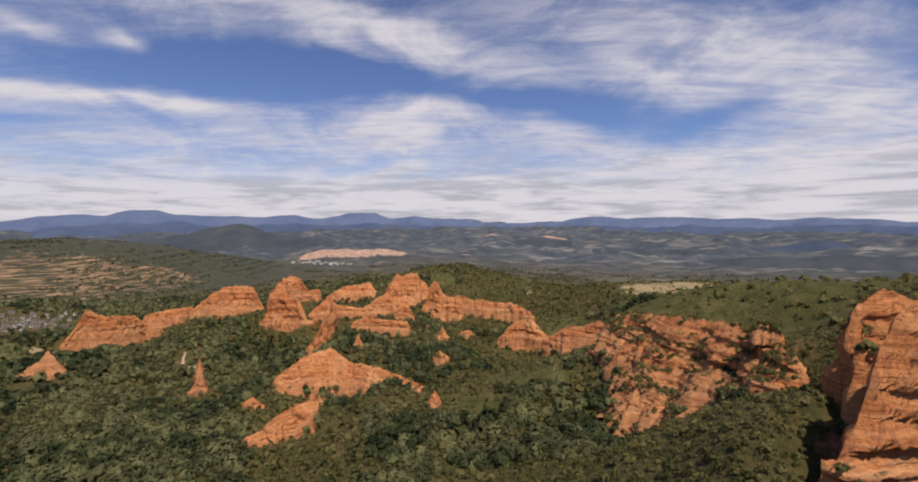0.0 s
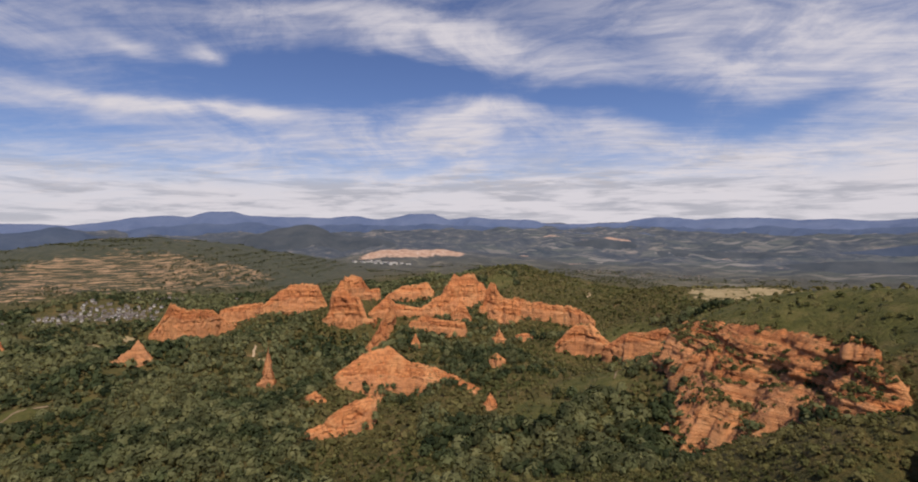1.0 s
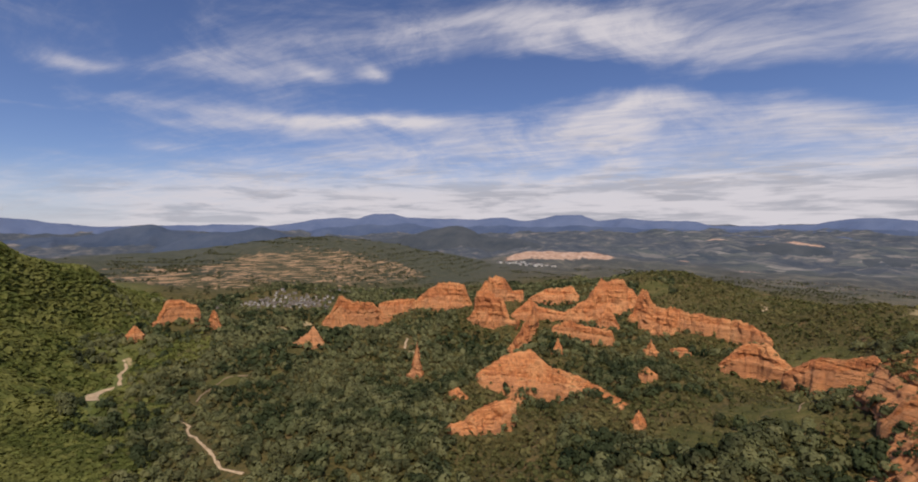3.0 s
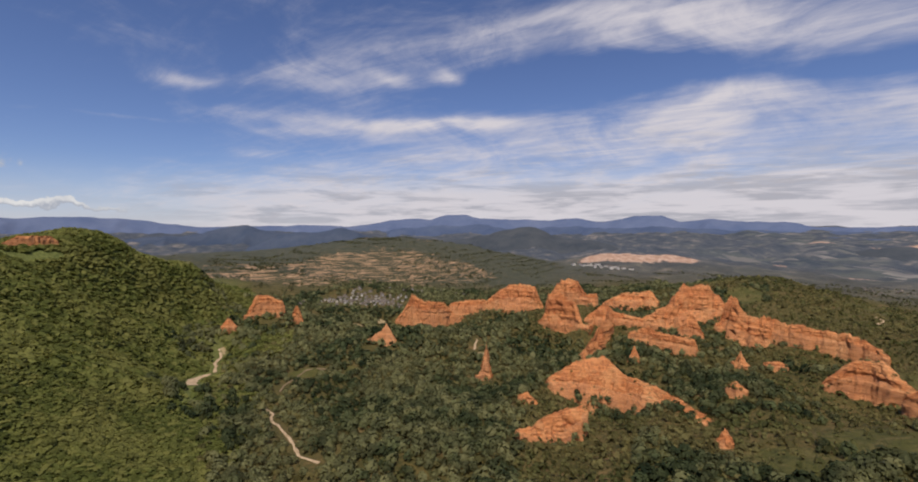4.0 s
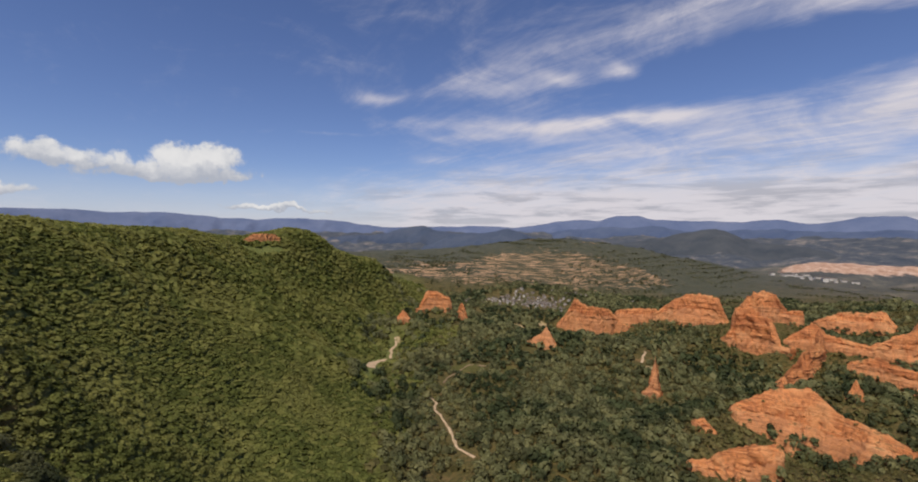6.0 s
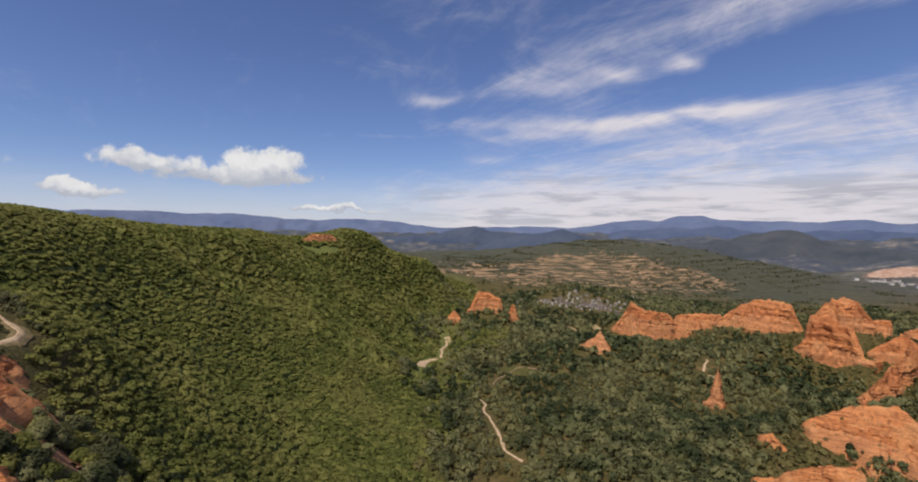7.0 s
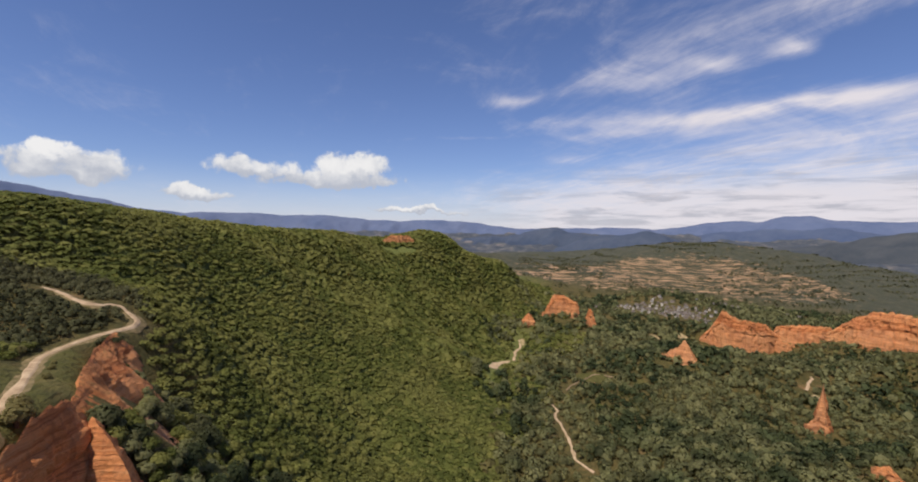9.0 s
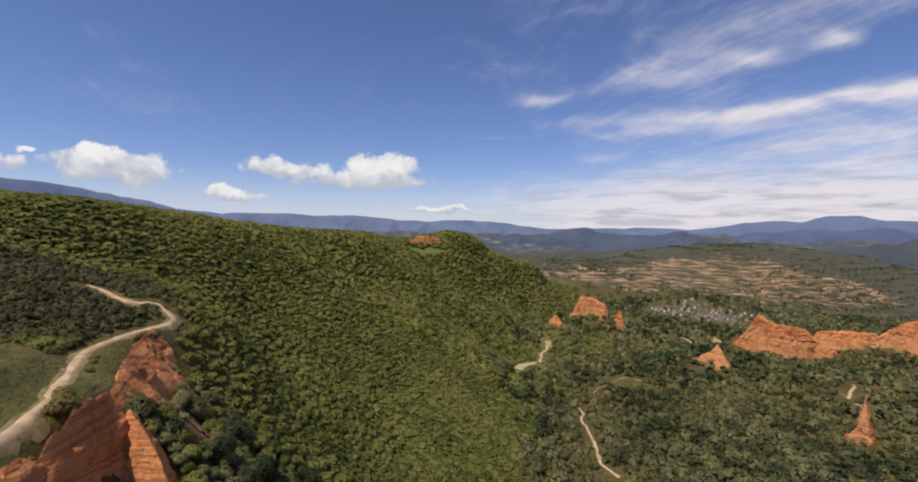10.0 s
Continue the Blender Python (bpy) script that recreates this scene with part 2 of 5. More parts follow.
def rock_material(name, pale):
    m, tr, b, p = material(name, 0.95)
    stretch = N(tr, "ShaderNodeMapping", Scale=(0.012, 0.012, 0.22))
    tr.links.new(p, stretch.inputs[0])
    bands = noise_at(tr, stretch.outputs[0], 1.0, 5, 0.6, 0.6)
    gully = N(tr, "ShaderNodeMapping", Scale=(0.34, 0.34, 0.035))
    tr.links.new(p, gully.inputs[0])
    streaks = noise_at(tr, gully.outputs[0], 1.0, 5, 0.6)
    patch = noise_at(tr, p, 0.035, 5, 0.6)
    fine = noise_at(tr, p, 0.7, 6, 0.7)
    thin = N(tr, "ShaderNodeMapping", Scale=(0.03, 0.03, 0.85))
    tr.links.new(p, thin.inputs[0])
    courses = noise_at(tr, thin.outputs[0], 1.0, 4, 0.7, 0.4)
    c = ramp(tr, bands, [(0.30, (0.43, 0.142, 0.048)), (0.45, (0.65, 0.230, 0.077)), (0.56, (0.75, 0.300, 0.110)), (0.7, (0.51, 0.170, 0.058))])
    c = mix(tr, math_node(tr, "MULTIPLY", smooth(tr, streaks, 0.50, 0.62), 0.48), c, (0.30, 0.105, 0.050))
    c = mix(tr, math_node(tr, "MULTIPLY", smooth(tr, courses, 0.52, 0.62), 0.60), c, (0.29, 0.092, 0.040))
    c = mix(tr, math_node(tr, "MULTIPLY", smooth(tr, courses, 0.47, 0.36), 0.45), c, (0.82, 0.42, 0.19))
    c = mix(tr, math_node(tr, "MULTIPLY", smooth(tr, patch, 0.5, 0.66), 0.55), c, (0.79, 0.385, 0.160))
    c = mix(tr, math_node(tr, "MULTIPLY", smooth(tr, patch, 0.48, 0.34), 0.45), c, (0.41, 0.130, 0.052))
    c = mix(tr, math_node(tr, "MULTIPLY", smooth(tr, fine, 0.56, 0.70), 0.38), c, (0.26, 0.115, 0.060))
    c = mix(tr, pale, c, mix(tr, streaks, (0.58, 0.275, 0.120), (0.80, 0.46, 0.24)))
    # turf and moss on the level steps
    sep = tr.nodes.new("ShaderNodeSeparateXYZ")
    tr.links.new(tr.nodes.new("ShaderNodeNewGeometry").outputs["Normal"], sep.inputs[0])
    turf = math_node(tr, "MULTIPLY", smooth(tr, sep.outputs[2], 0.66, 0.90), smooth(tr, noise_at(tr, p, 0.13, 5, 0.68), 0.46, 0.56))
    c = mix(tr, math_node(tr, "MULTIPLY", turf, 0.85), c, (0.085, 0.078, 0.028))
    tr.links.new(c, b.inputs["Base Color"])
    h = math_node(tr, "ADD", math_node(tr, "ADD", bands, math_node(tr, "MULTIPLY", courses, -1.0)), math_node(tr, "ADD", streaks, fine))
    bumped(tr, b, h, 0.9, 1.5)
    return m


def ground_material():
    m, tr, b, p = material("valley_ground", 0.95)
    broad = noise_at(tr, p, 0.006, 5, 0.6)
    mid = noise_at(tr, p, 0.05, 6, 0.65)
    fine = noise_at(tr, p, 0.45, 6, 0.7)
    tuft = noise_at(tr, p, 0.24, 4, 0.7)
    scrub = ramp(tr, mid, [(0.3, (0.070, 0.058, 0.016)), (0.5, (0.125, 0.092, 0.028)), (0.62, (0.185, 0.122, 0.046)), (0.72, (0.33, 0.165, 0.075))])
    scrub = mix(tr, math_node(tr, "MULTIPLY", smooth(tr, tuft, 0.42, 0.62), 0.75), scrub, (0.048, 0.052, 0.016))
    scrub = mix(tr, math_node(tr, "MULTIPLY", smooth(tr, broad, 0.42, 0.62), 0.4), scrub, (0.115, 0.095, 0.036))
    grass = ramp(tr, mid, [(0.28, (0.064, 0.066, 0.017)), (0.5, (0.110, 0.100, 0.027)), (0.70, (0.190, 0.145, 0.052))])
    grass = mix(tr, math_node(tr, "MULTIPLY", smooth(tr, tuft, 0.48, 0.66), 0.5), grass, (0.050, 0.054, 0.015))
    soil = ramp(tr, fine, [(0.3, (0.24, 0.11, 0.055)), (0.5, (0.44, 0.20, 0.095)), (0.7, (0.55, 0.33, 0.19))])
    # strips of dry field between hedges
    lay = N(tr, "ShaderNodeMapping", Rotation=(0, 0, radians(-45)), Scale=(0.008, 0.03, 0.60))
    tr.links.new(p, lay.inputs[0])
    strips = noise_at(tr, lay.outputs[0], 1.0, 6, 0.75, 0.4)
    dry = ramp(tr, strips, [(0.40, (0.046, 0.048, 0.024)), (0.515, (0.088, 0.080, 0.046)), (0.545, (0.41, 0.245, 0.13)), (0.70, (0.56, 0.36, 0.215))])
    straw = ramp(tr, mid, [(0.3, (0.24, 0.18, 0.08)), (0.5, (0.40, 0.29, 0.145)), (0.8, (0.48, 0.36, 0.20))])
    bare = ramp(tr, mid, [(0.3, (0.30, 0.16, 0.10)), (0.5, (0.50, 0.31, 0.21)), (0.72, (0.66, 0.49, 0.38))])
    # far land: grey-blue ramp with the haze of distance painted in
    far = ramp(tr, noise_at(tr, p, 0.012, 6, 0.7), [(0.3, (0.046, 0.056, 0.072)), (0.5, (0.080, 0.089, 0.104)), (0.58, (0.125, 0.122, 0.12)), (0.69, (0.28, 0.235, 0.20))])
    # fields of the plain: patchwork of tan, green and dark plots
    plots = N(tr, "ShaderNodeTexVoronoi", Scale=0.016)
    slant = N(tr, "ShaderNodeMapping", Rotation=(0, 0, radians(25)), Scale=(0.6, 1.5, 0.0))
    tr.links.new(p, slant.inputs[0])
    tr.links.new(slant.outputs[0], plots.inputs["Vector"])
    pick = tr.nodes.new("ShaderNodeSeparateColor")
    tr.links.new(plots.outputs["Color"], pick.inputs[0])
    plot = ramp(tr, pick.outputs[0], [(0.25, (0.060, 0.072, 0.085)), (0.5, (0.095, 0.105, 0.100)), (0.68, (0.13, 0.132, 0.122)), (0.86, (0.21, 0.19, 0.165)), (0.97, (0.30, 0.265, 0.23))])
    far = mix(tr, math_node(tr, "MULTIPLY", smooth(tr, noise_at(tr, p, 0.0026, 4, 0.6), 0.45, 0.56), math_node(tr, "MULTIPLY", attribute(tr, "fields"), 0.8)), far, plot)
    # scrub gives way to the hazed colour with distance
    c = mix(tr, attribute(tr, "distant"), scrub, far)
    moor = ramp(tr, mid, [(0.3, (0.050, 0.056, 0.036)), (0.55, (0.080, 0.080, 0.050)), (0.75, (0.130, 0.108, 0.066))])
    c = mix(tr, math_node(tr, "MULTIPLY", attribute(tr, "moor"), 0.85), c, moor)
    c = mix(tr, attribute(tr, "wooded"), c, mix(tr, smooth(tr, tuft, 0.3, 0.7), (0.100, 0.118, 0.032), (0.190, 0.195, 0.054)))
    for key, colour, edge in (("grass", grass, 0.6), ("dry", dry, 1.7), ("straw", straw, 1.5), ("soil", soil, 1.0), ("bare", bare, 0.7)):
        a = math_node(tr, "ADD", attribute(tr, key), math_node(tr, "MULTIPLY", math_node(tr, "SUBTRACT", mid, 0.5), edge))
        a = math_node(tr, "MULTIPLY", smooth(tr, a, 0.40, 0.62), smooth(tr, attribute(tr, key), 0.02, 0.2))
        c = mix(tr, a, c, colour)
    tr.links.new(c, b.inputs["Base Color"])
    bumped(tr, b, math_node(tr, "ADD", math_node(tr, "MULTIPLY", tuft, 2.0), fine), 0.9, 1.6)
    return m


def plain_material(name, dark, light, scale=0.4, rough=0.9, bump=0.4, dist=0.5, detail=6):
    m, tr, b, p = material(name, rough)
    n = noise_at(tr, p, scale, detail, 0.65)
    tr.links.new(ramp(tr, n, [(0.32, dark), (0.68, light)]), b.inputs["Base Color"])
    bumped(tr, b, n, bump, dist)
    return m


def leaf_material(name, dark, light, tint):
    m, tr, b, p = material(name, 0.7)
    island = tr.nodes.new("ShaderNodeNewGeometry").outputs["Random Per Island"]
    wide = noise_at(tr, p, 0.06, 4, 0.65)
    broad = noise_at(tr, p, 0.016, 3, 0.5)
    dapple = noise_at(tr, p, 1.3, 4, 0.7)
    own = math_node(tr, "ADD", math_node(tr, "MULTIPLY", smooth(tr, wide, 0.36, 0.66), 0.5), math_node(tr, "MULTIPLY", attribute(tr, "tone"), 0.5))
    c = mix(tr, own, dark, light)
    c = mix(tr, math_node(tr, "MULTIPLY", smooth(tr, broad, 0.4, 0.62), 0.6), c, tint)
    tone = math_node(tr, "ADD", 0.70, math_node(tr, "MULTIPLY", attribute(tr, "tone"), 0.60))
    c = vec(tr, "SCALE", c, scale=math_node(tr, "MULTIPLY", tone, math_node(tr, "ADD", 0.50, math_node(tr, "ADD", math_node(tr, "MULTIPLY", island, 0.2), math_node(tr, "MULTIPLY", smooth(tr, dapple, 0.36, 0.64), 0.8)))))
    c = mix(tr, math_node(tr, "MULTIPLY", smooth(tr, attribute(tr, "tone"), 0.72, 0.95), 0.72), c, tint)
    tr.links.new(c, b.inputs["Base Color"])
    b.inputs["Specular IOR Level"].default_value = 0.12
    thin = tr.nodes.new("ShaderNodeBsdfTranslucent")
    tr.links.new(c, thin.inputs[0])
    both = tr.nodes.new("ShaderNodeMixShader")
    both.inputs[0].default_value = 0.5
    tr.links.new(b.outputs[0], both.inputs[1])
    tr.links.new(thin.outputs[0], both.inputs[2])
    tr.links.new(both.outputs[0], tr.nodes["Material Output"].inputs[0])
    return m


ROCK = rock_material("red_earth_rock", 0.0)
SCREE = rock_material("sandy_scree", 0.28)
PALE = rock_material("pale_red_earth", 0.4)
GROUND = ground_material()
LEAF_CHESTNUT = leaf_material("chestnut_leaves", (0.031, 0.047, 0.021), (0.130, 0.148, 0.061), (0.300, 0.278, 0.122))
LEAF_OAK = leaf_material("oak_leaves", (0.122, 0.140, 0.034), (0.198, 0.206, 0.053), (0.280, 0.262, 0.077))
LEAF_SHRUB = leaf_material("heath_leaves", (0.080, 0.086, 0.028), (0.185, 0.176, 0.060), (0.24, 0.195, 0.075))
LEAF_HEATH = leaf_material("grey_heath_leaves", (0.066, 0.068, 0.030), (0.135, 0.132, 0.060), (0.15, 0.14, 0.066))
BARK = plain_material("bark", (0.05, 0.035, 0.024), (0.13, 0.10, 0.07), 1.5)
PATH = plain_material("sandy_path", (0.20, 0.135, 0.075), (0.34, 0.24, 0.145), 0.3, 0.95)
TRACK = plain_material("pale_dirt_track", (0.34, 0.225, 0.125), (0.58, 0.42, 0.265), 0.25, 0.95)
VERGE = plain_material("dry_verge", (0.105, 0.085, 0.030), (0.30, 0.21, 0.105), 0.35, 0.95)
# aerial haze painted into the base colours, bluer and paler farther off
FAR_HAZE = plain_material("hazed_far_heath", (0.092, 0.122, 0.208), (0.142, 0.168, 0.250), 0.0035, 1.0, 0.6, 24, 7)
HAZE_BLUE = plain_material("hazed_hillside", (0.062, 0.086, 0.150), (0.098, 0.120, 0.178), 0.005, 1.0, 0.5, 14, 6)
MID_HAZE = plain_material("hazed_mid_wood", (0.048, 0.066, 0.104), (0.084, 0.099, 0.132), 0.006, 1.0, 0.5, 12, 6)
LOW_HAZE = plain_material("hazed_low_wood", (0.046, 0.055, 0.066), (0.086, 0.090, 0.094), 0.007, 1.0, 0.5, 10, 6)
WALL = plain_material("rubble_stone_wall", (0.22, 0.175, 0.13), (0.46, 0.38, 0.29), 0.3)
PLASTER = plain_material("pale_render", (0.52, 0.46, 0.38), (0.80, 0.74, 0.65), 0.3)
SLATE = plain_material("grey_slate", (0.085, 0.07, 0.06), (0.24, 0.195, 0.165), 0.5, 1.0)

# ---- the land ----


WEST_POST = (12.0, 36.0)      # from where the wooded ridge and the spur are laid out


def polar(az, d, post=(0.0, 0.0)):
    return post[0] - d * math.sin(radians(az)), post[1] + d * math.cos(radians(az))


# landforms as (azimuth, distance, height): crest lines, valley lines and slopes
LANDFORMS = {
    "wooded ridge": [(124, 400, 216), (118.9, 400, 209), (114, 440, 211), (105.7, 520, 200), (97, 600, 191), (90, 690, 184), (81, 775, 164),
                     (75, 890, 187), (71, 905, 160), (67.5, 890, 134), (105, 800, 150), (90, 960, 130), (75, 1180, 100), (120, 800, 150)],
    "ridge slope": [(104, 235, 128), (95, 380, 112), (86, 450, 84), (90, 300, 76), (80, 350, 46), (97, 190, 100), (78, 500, 70), (74, 640, 72),
                    (70, 760, 80), (84, 620, 128), (92, 520, 146), (101, 400, 152), (80, 680, 128), (66, 800, 60), (110, 100, 128), (74, 260, 40)],
    "spur with the road": [(123, 135, 158), (119.3, 161, 156), (116, 185, 156), (114, 222, 155), (111.8, 251, 155), (108.8, 260, 155),
                           (106.6, 271, 155), (106.2, 305, 157), (108.8, 328, 159), (112.4, 370, 164), (119, 310, 176), (125, 270, 168), (140, 200, 165),
                           (100.5, 150, 124)],
    "valley floor": [(74, 345, 30), (66.5, 640, 38), (60.8, 700, 26), (60, 480, 20), (49.5, 510, 16), (51, 600, 26), (39, 430, 24), (25, 400, 28),
                     (10, 400, 36), (-5, 420, 46), (0, 330, 50), (30, 330, 24), (60, 330, 24), (-12, 330, 58), (47, 1090, 56), (47, 930, 36), (52, 1040, 54), (52, 930, 40), (43, 900, 32),
                     (58, 900, 46), (30, 1100, 34), (20, 1100, 50), (12, 1050, 62), (46, 250, 30), (15, 250, 44)],
    "shelf to the east": [(-44.7, 430, 165), (-38, 460, 147), (-33, 475, 139), (-30, 490, 132), (-25, 490, 117), (-20, 520, 100), (-26, 860, 100), (-21, 820, 90),
                          (-32, 850, 90), (-15, 700, 72), (-44, 700, 108), (-40, 620, 112), (-33, 1000, 58), (-41, 1000, 56), (-26, 1020, 66), (-20, 1000, 56), (-13, 1000, 50), (-15, 1200, 24), (-30, 1250, 24), (-40, 1300, 26), (-60, 400, 190), (-40, 300, 138), (-8, 1150, 56), (0.3, 1050, 104), (-9, 900, 62),
                          (-4, 900, 76), (4, 950, 92), (-18, 1100, 60)],
    "near and behind": [(-60, 60, 120), (-60, 160, 150), (-35, 110, 118), (-20, 140, 88), (180, 150, 150), (-120, 200, 165), (150, 120, 150),
                        (0, 160, 70), (45, 120, 60), (80, 130, 76), (0, 20, 118), (-85, 350, 200), (-120, 700, 210), (170, 800, 200)],
    "vineyard hill": [(57.7, 1350, 102), (51, 1700, 138), (45.6, 1800, 146), (40.6, 1800, 150), (37, 1700, 130), (30, 1500, 72), (24.7, 1420, 50),
                      (50, 1300, 86), (42, 1300, 84), (62, 1200, 84), (45, 2300, 60)],
    "basin": [(10, 1500, 36), (-15, 1600, 10), (-30, 1700, 8), (12, 1880, 24), (12, 2120, 70), (17, 2100, 64), (6.8, 2100, 58), (25, 2200, 10),
              (-45, 1800, 10), (0, 2300, 30), (-12, 3100, 105), (-20, 3000, 40), (10, 2700, 92), (35, 2800, 60), (-35, 3200, 60), (60, 2600, 40),
              (80, 2400, 80), (105, 2400, 110)],
    "rim": [(a, 4850, 190) for a in range(-180, 180, 30)],
}
WESTERN = ("wooded ridge", "ridge slope", "spur with the road")
SPOTS = [(*polar(a, d, WEST_POST if name in WESTERN else (0, 0)), z) for name, group in LANDFORMS.items() for a, d, z in group]

# the red cliffs: crest points as (x, y, top, foot)
CLIFFS = {
    "table cliff": [(-577, 679, 33, 18), (-562, 692, 67, 11), (-546, 703, 59, 6), (-517, 731, 54, 17), (-500, 749, 28, 25)],
    "saddle": [(-519, 759, 49, 35), (-494, 777, 53, 28), (-458, 788, 57, 38)],
    "sloping cliff": [(-439, 763, 59, 49), (-418, 767, 80, 49), (-388, 774, 96, 49), (-348, 782, 92, 47), (-332, 783, 55, 45)],
    "tower": [(-287, 683, 67, 53), (-284, 689, 94, 42), (-264, 691, 93, 29), (-249, 696, 87, 37), (-231, 690, 52, 52)],
    "rear pinnacle": [(-307, 766, 91, 73), (-295, 773, 109, 73), (-269, 782, 105, 74), (-258, 784, 86, 75)],
    "crest outcrop": [(-270, 799, 76, 70), (-256, 805, 82, 70), (-245, 808, 82, 70)],
    "long outcrop": [(-238, 861, 68, 61), (-217, 868, 80, 61), (-171, 879, 85, 61), (-157, 879, 67, 62)],
    "rising wall": [(-228, 714, 62, 55), (-210, 729, 81, 49), (-194, 736, 68, 54), (-156, 749, 61, 51), (-133, 761, 74, 52)],
    "high peak": [(-139, 765, 72, 49), (-124, 774, 83, 52), (-105, 787, 115, 56), (-73, 795, 110, 59), (-57, 799, 92, 70)],
    "jagged pinnacle": [(-54, 759, 66, 56), (-43, 765, 100, 55), (-23, 754, 82, 45), (5, 743, 77, 41)],
    "long wall": [(5, 743, 77, 55), (52, 726, 74, 56), (87, 712, 73, 55), (109, 691, 59, 55)],
    "spur": [(-202, 720, 78, 37), (-190, 700, 65, 31), (-195, 664, 53, 27), (-196, 624, 42, 25), (-194, 579, 34, 28)],
    "bluff": [(-151, 661, 58, 53), (-130, 667, 66, 45), (-107, 667, 57, 40), (-75, 668, 55, 39)],
    "tooth": [(-95, 704, 65, 58), (-84, 708, 82, 53), (-74, 704, 62, 53)],
    "pyramid": [(-195, 485, 36, 30), (-173, 508, 51, 22), (-146, 524, 57, 16), (-125, 515, 43, 18), (-92, 506, 41, 28), (-69, 492, 37, 28), (-30, 462, 30, 29)],
    "cone": [(-29, 411, 37, 37), (-23, 415, 47, 36), (-18, 410, 38, 38)],
    "fluted ridge": [(-168, 354, 31, 30), (-155, 380, 35, 13), (-141, 404, 40, 19), (-131, 416, 39, 35)],
    "hummock": [(-204, 427, 32, 32), (-196, 432, 35, 28), (-185, 431, 26, 25)],
    "nub": [(-30, 520, 47, 46), (-22, 522, 53, 45), (-12, 521, 47, 47)],
    "stack": [(-135, 587, 42, 39), (-131, 591, 53, 38), (-125, 589, 41, 39)],
    "slender stack": [(-28, 624, 47, 43), (-23, 627, 60, 41), (-17, 624, 46, 43)],
    "low outcrop": [(-0, 625, 50, 47), (12, 626, 54, 46), (22, 625, 49, 47)],
    "round bluff": [(53, 583, 55, 45), (72, 585, 74, 43), (89, 578, 74, 46), (108, 561, 59, 51)],
    "shelf bluff": [(101, 537, 62, 52), (121, 526, 79, 57), (153, 504, 90, 67), (156, 497, 85, 83)],
    "ledge cliff": [(125, 420, 85, 84), (139, 415, 104, 83), (151, 408, 115, 84), (167, 397, 120, 89), (173, 387, 110, 95)],
    "lower bluff": [(123, 381, 79, 76), (131, 378, 95, 80), (146, 370, 106, 88), (153, 360, 101, 91)],
    "ledged slope": [(146, 425, 114, 98), (160, 392, 119, 84), (170, 352, 126, 72), (177, 312, 131, 82), (184, 275, 131, 98), (182, 245, 126, 106)],
    "knob": [(177, 276, 135, 134), (179, 273, 140, 134), (183, 269, 139, 134), (184, 264, 135, 134)],
    "slab": [(110, 333, 59, 56), (125, 341, 84, 54), (134, 329, 87, 58), (144, 307, 84, 66), (147, 292, 82, 73)],
    "buttress": [(132, 152, 168, 148), (135, 155, 173, 145), (139, 156, 173, 143), (146, 156, 175, 140), (157, 158, 174, 138)],
    "block": [(124, 143, 155, 145), (127, 144, 160, 142), (131, 143, 159, 143)],
    "near cliff": [(96.5, 118, 139, 137), (100.5, 119, 144, 131), (104.5, 121, 150, 126), (107.5, 122, 157, 123), (111.5, 124, 165, 120), (116.5, 125, 173, 118), (124.5, 125, 178, 117), (136.5, 124, 181, 117), (152.5, 124, 182, 117)],
    "knoll cliff": [(-693, 438, 59, 56), (-690, 451, 87, 59), (-679, 464, 87, 64), (-663, 479, 78, 65)],
    "dark pinnacle": [(-638, 481, 51, 46), (-636, 489, 71, 43), (-629, 493, 49, 44)],
    "round knob": [(-666, 383, 55, 52), (-664, 390, 64, 49), (-658, 396, 53, 49)],
    "stub": [(-470, 484, 39, 40), (-463, 494, 47, 35), (-458, 498, 51, 32), (-453, 504, 58, 32), (-446, 505, 51, 34), (-438, 506, 36, 36)],
    "spire": [(-288, 485, 21, 21), (-285, 490, 29, 19), (-285, 494, 40, 18), (-285, 498, 53, 18), (-284, 501, 62, 18), (-282, 499, 54, 18), (-278, 495, 38, 18), (-274, 492, 23, 19)],
    "hilltop scar": [(-768, 170, 181, 178), (-766, 183, 189, 177), (-769, 216, 188, 179), (-768, 220, 183, 181)],
    "roadside ridge": [(-240, -45, 155, 146), (-226, -44, 155, 139), (-205, -41, 155, 137), (-182, -36, 155, 137), (-164, -32, 154, 138), (-152, -29, 153, 142)],
    "near crest": [(-147, -27, 156, 139), (-139, -26, 158, 131), (-132, -27, 157, 121), (-124, -28, 155, 119), (-117, -29, 151, 119)],
    "near rib": [(-145, -21, 150, 138), (-140, -16, 146, 133), (-135, -11, 140, 128), (-130, -7, 133, 123)],
    "near boulder": [(-84, -17, 163, 161), (-87, -17, 163, 158), (-87, -15, 161, 158)],
}
SPOTS += [(-232, -28, 136), (-210, -23, 135), (-188, -18, 135), (-160, -12, 136), (-125, -2, 116), (-105, -8, 114), (-144, -14, 132), (-130, -13, 122), (-117, -16, 117), (-103, -16, 115)]      # below the spur's edge
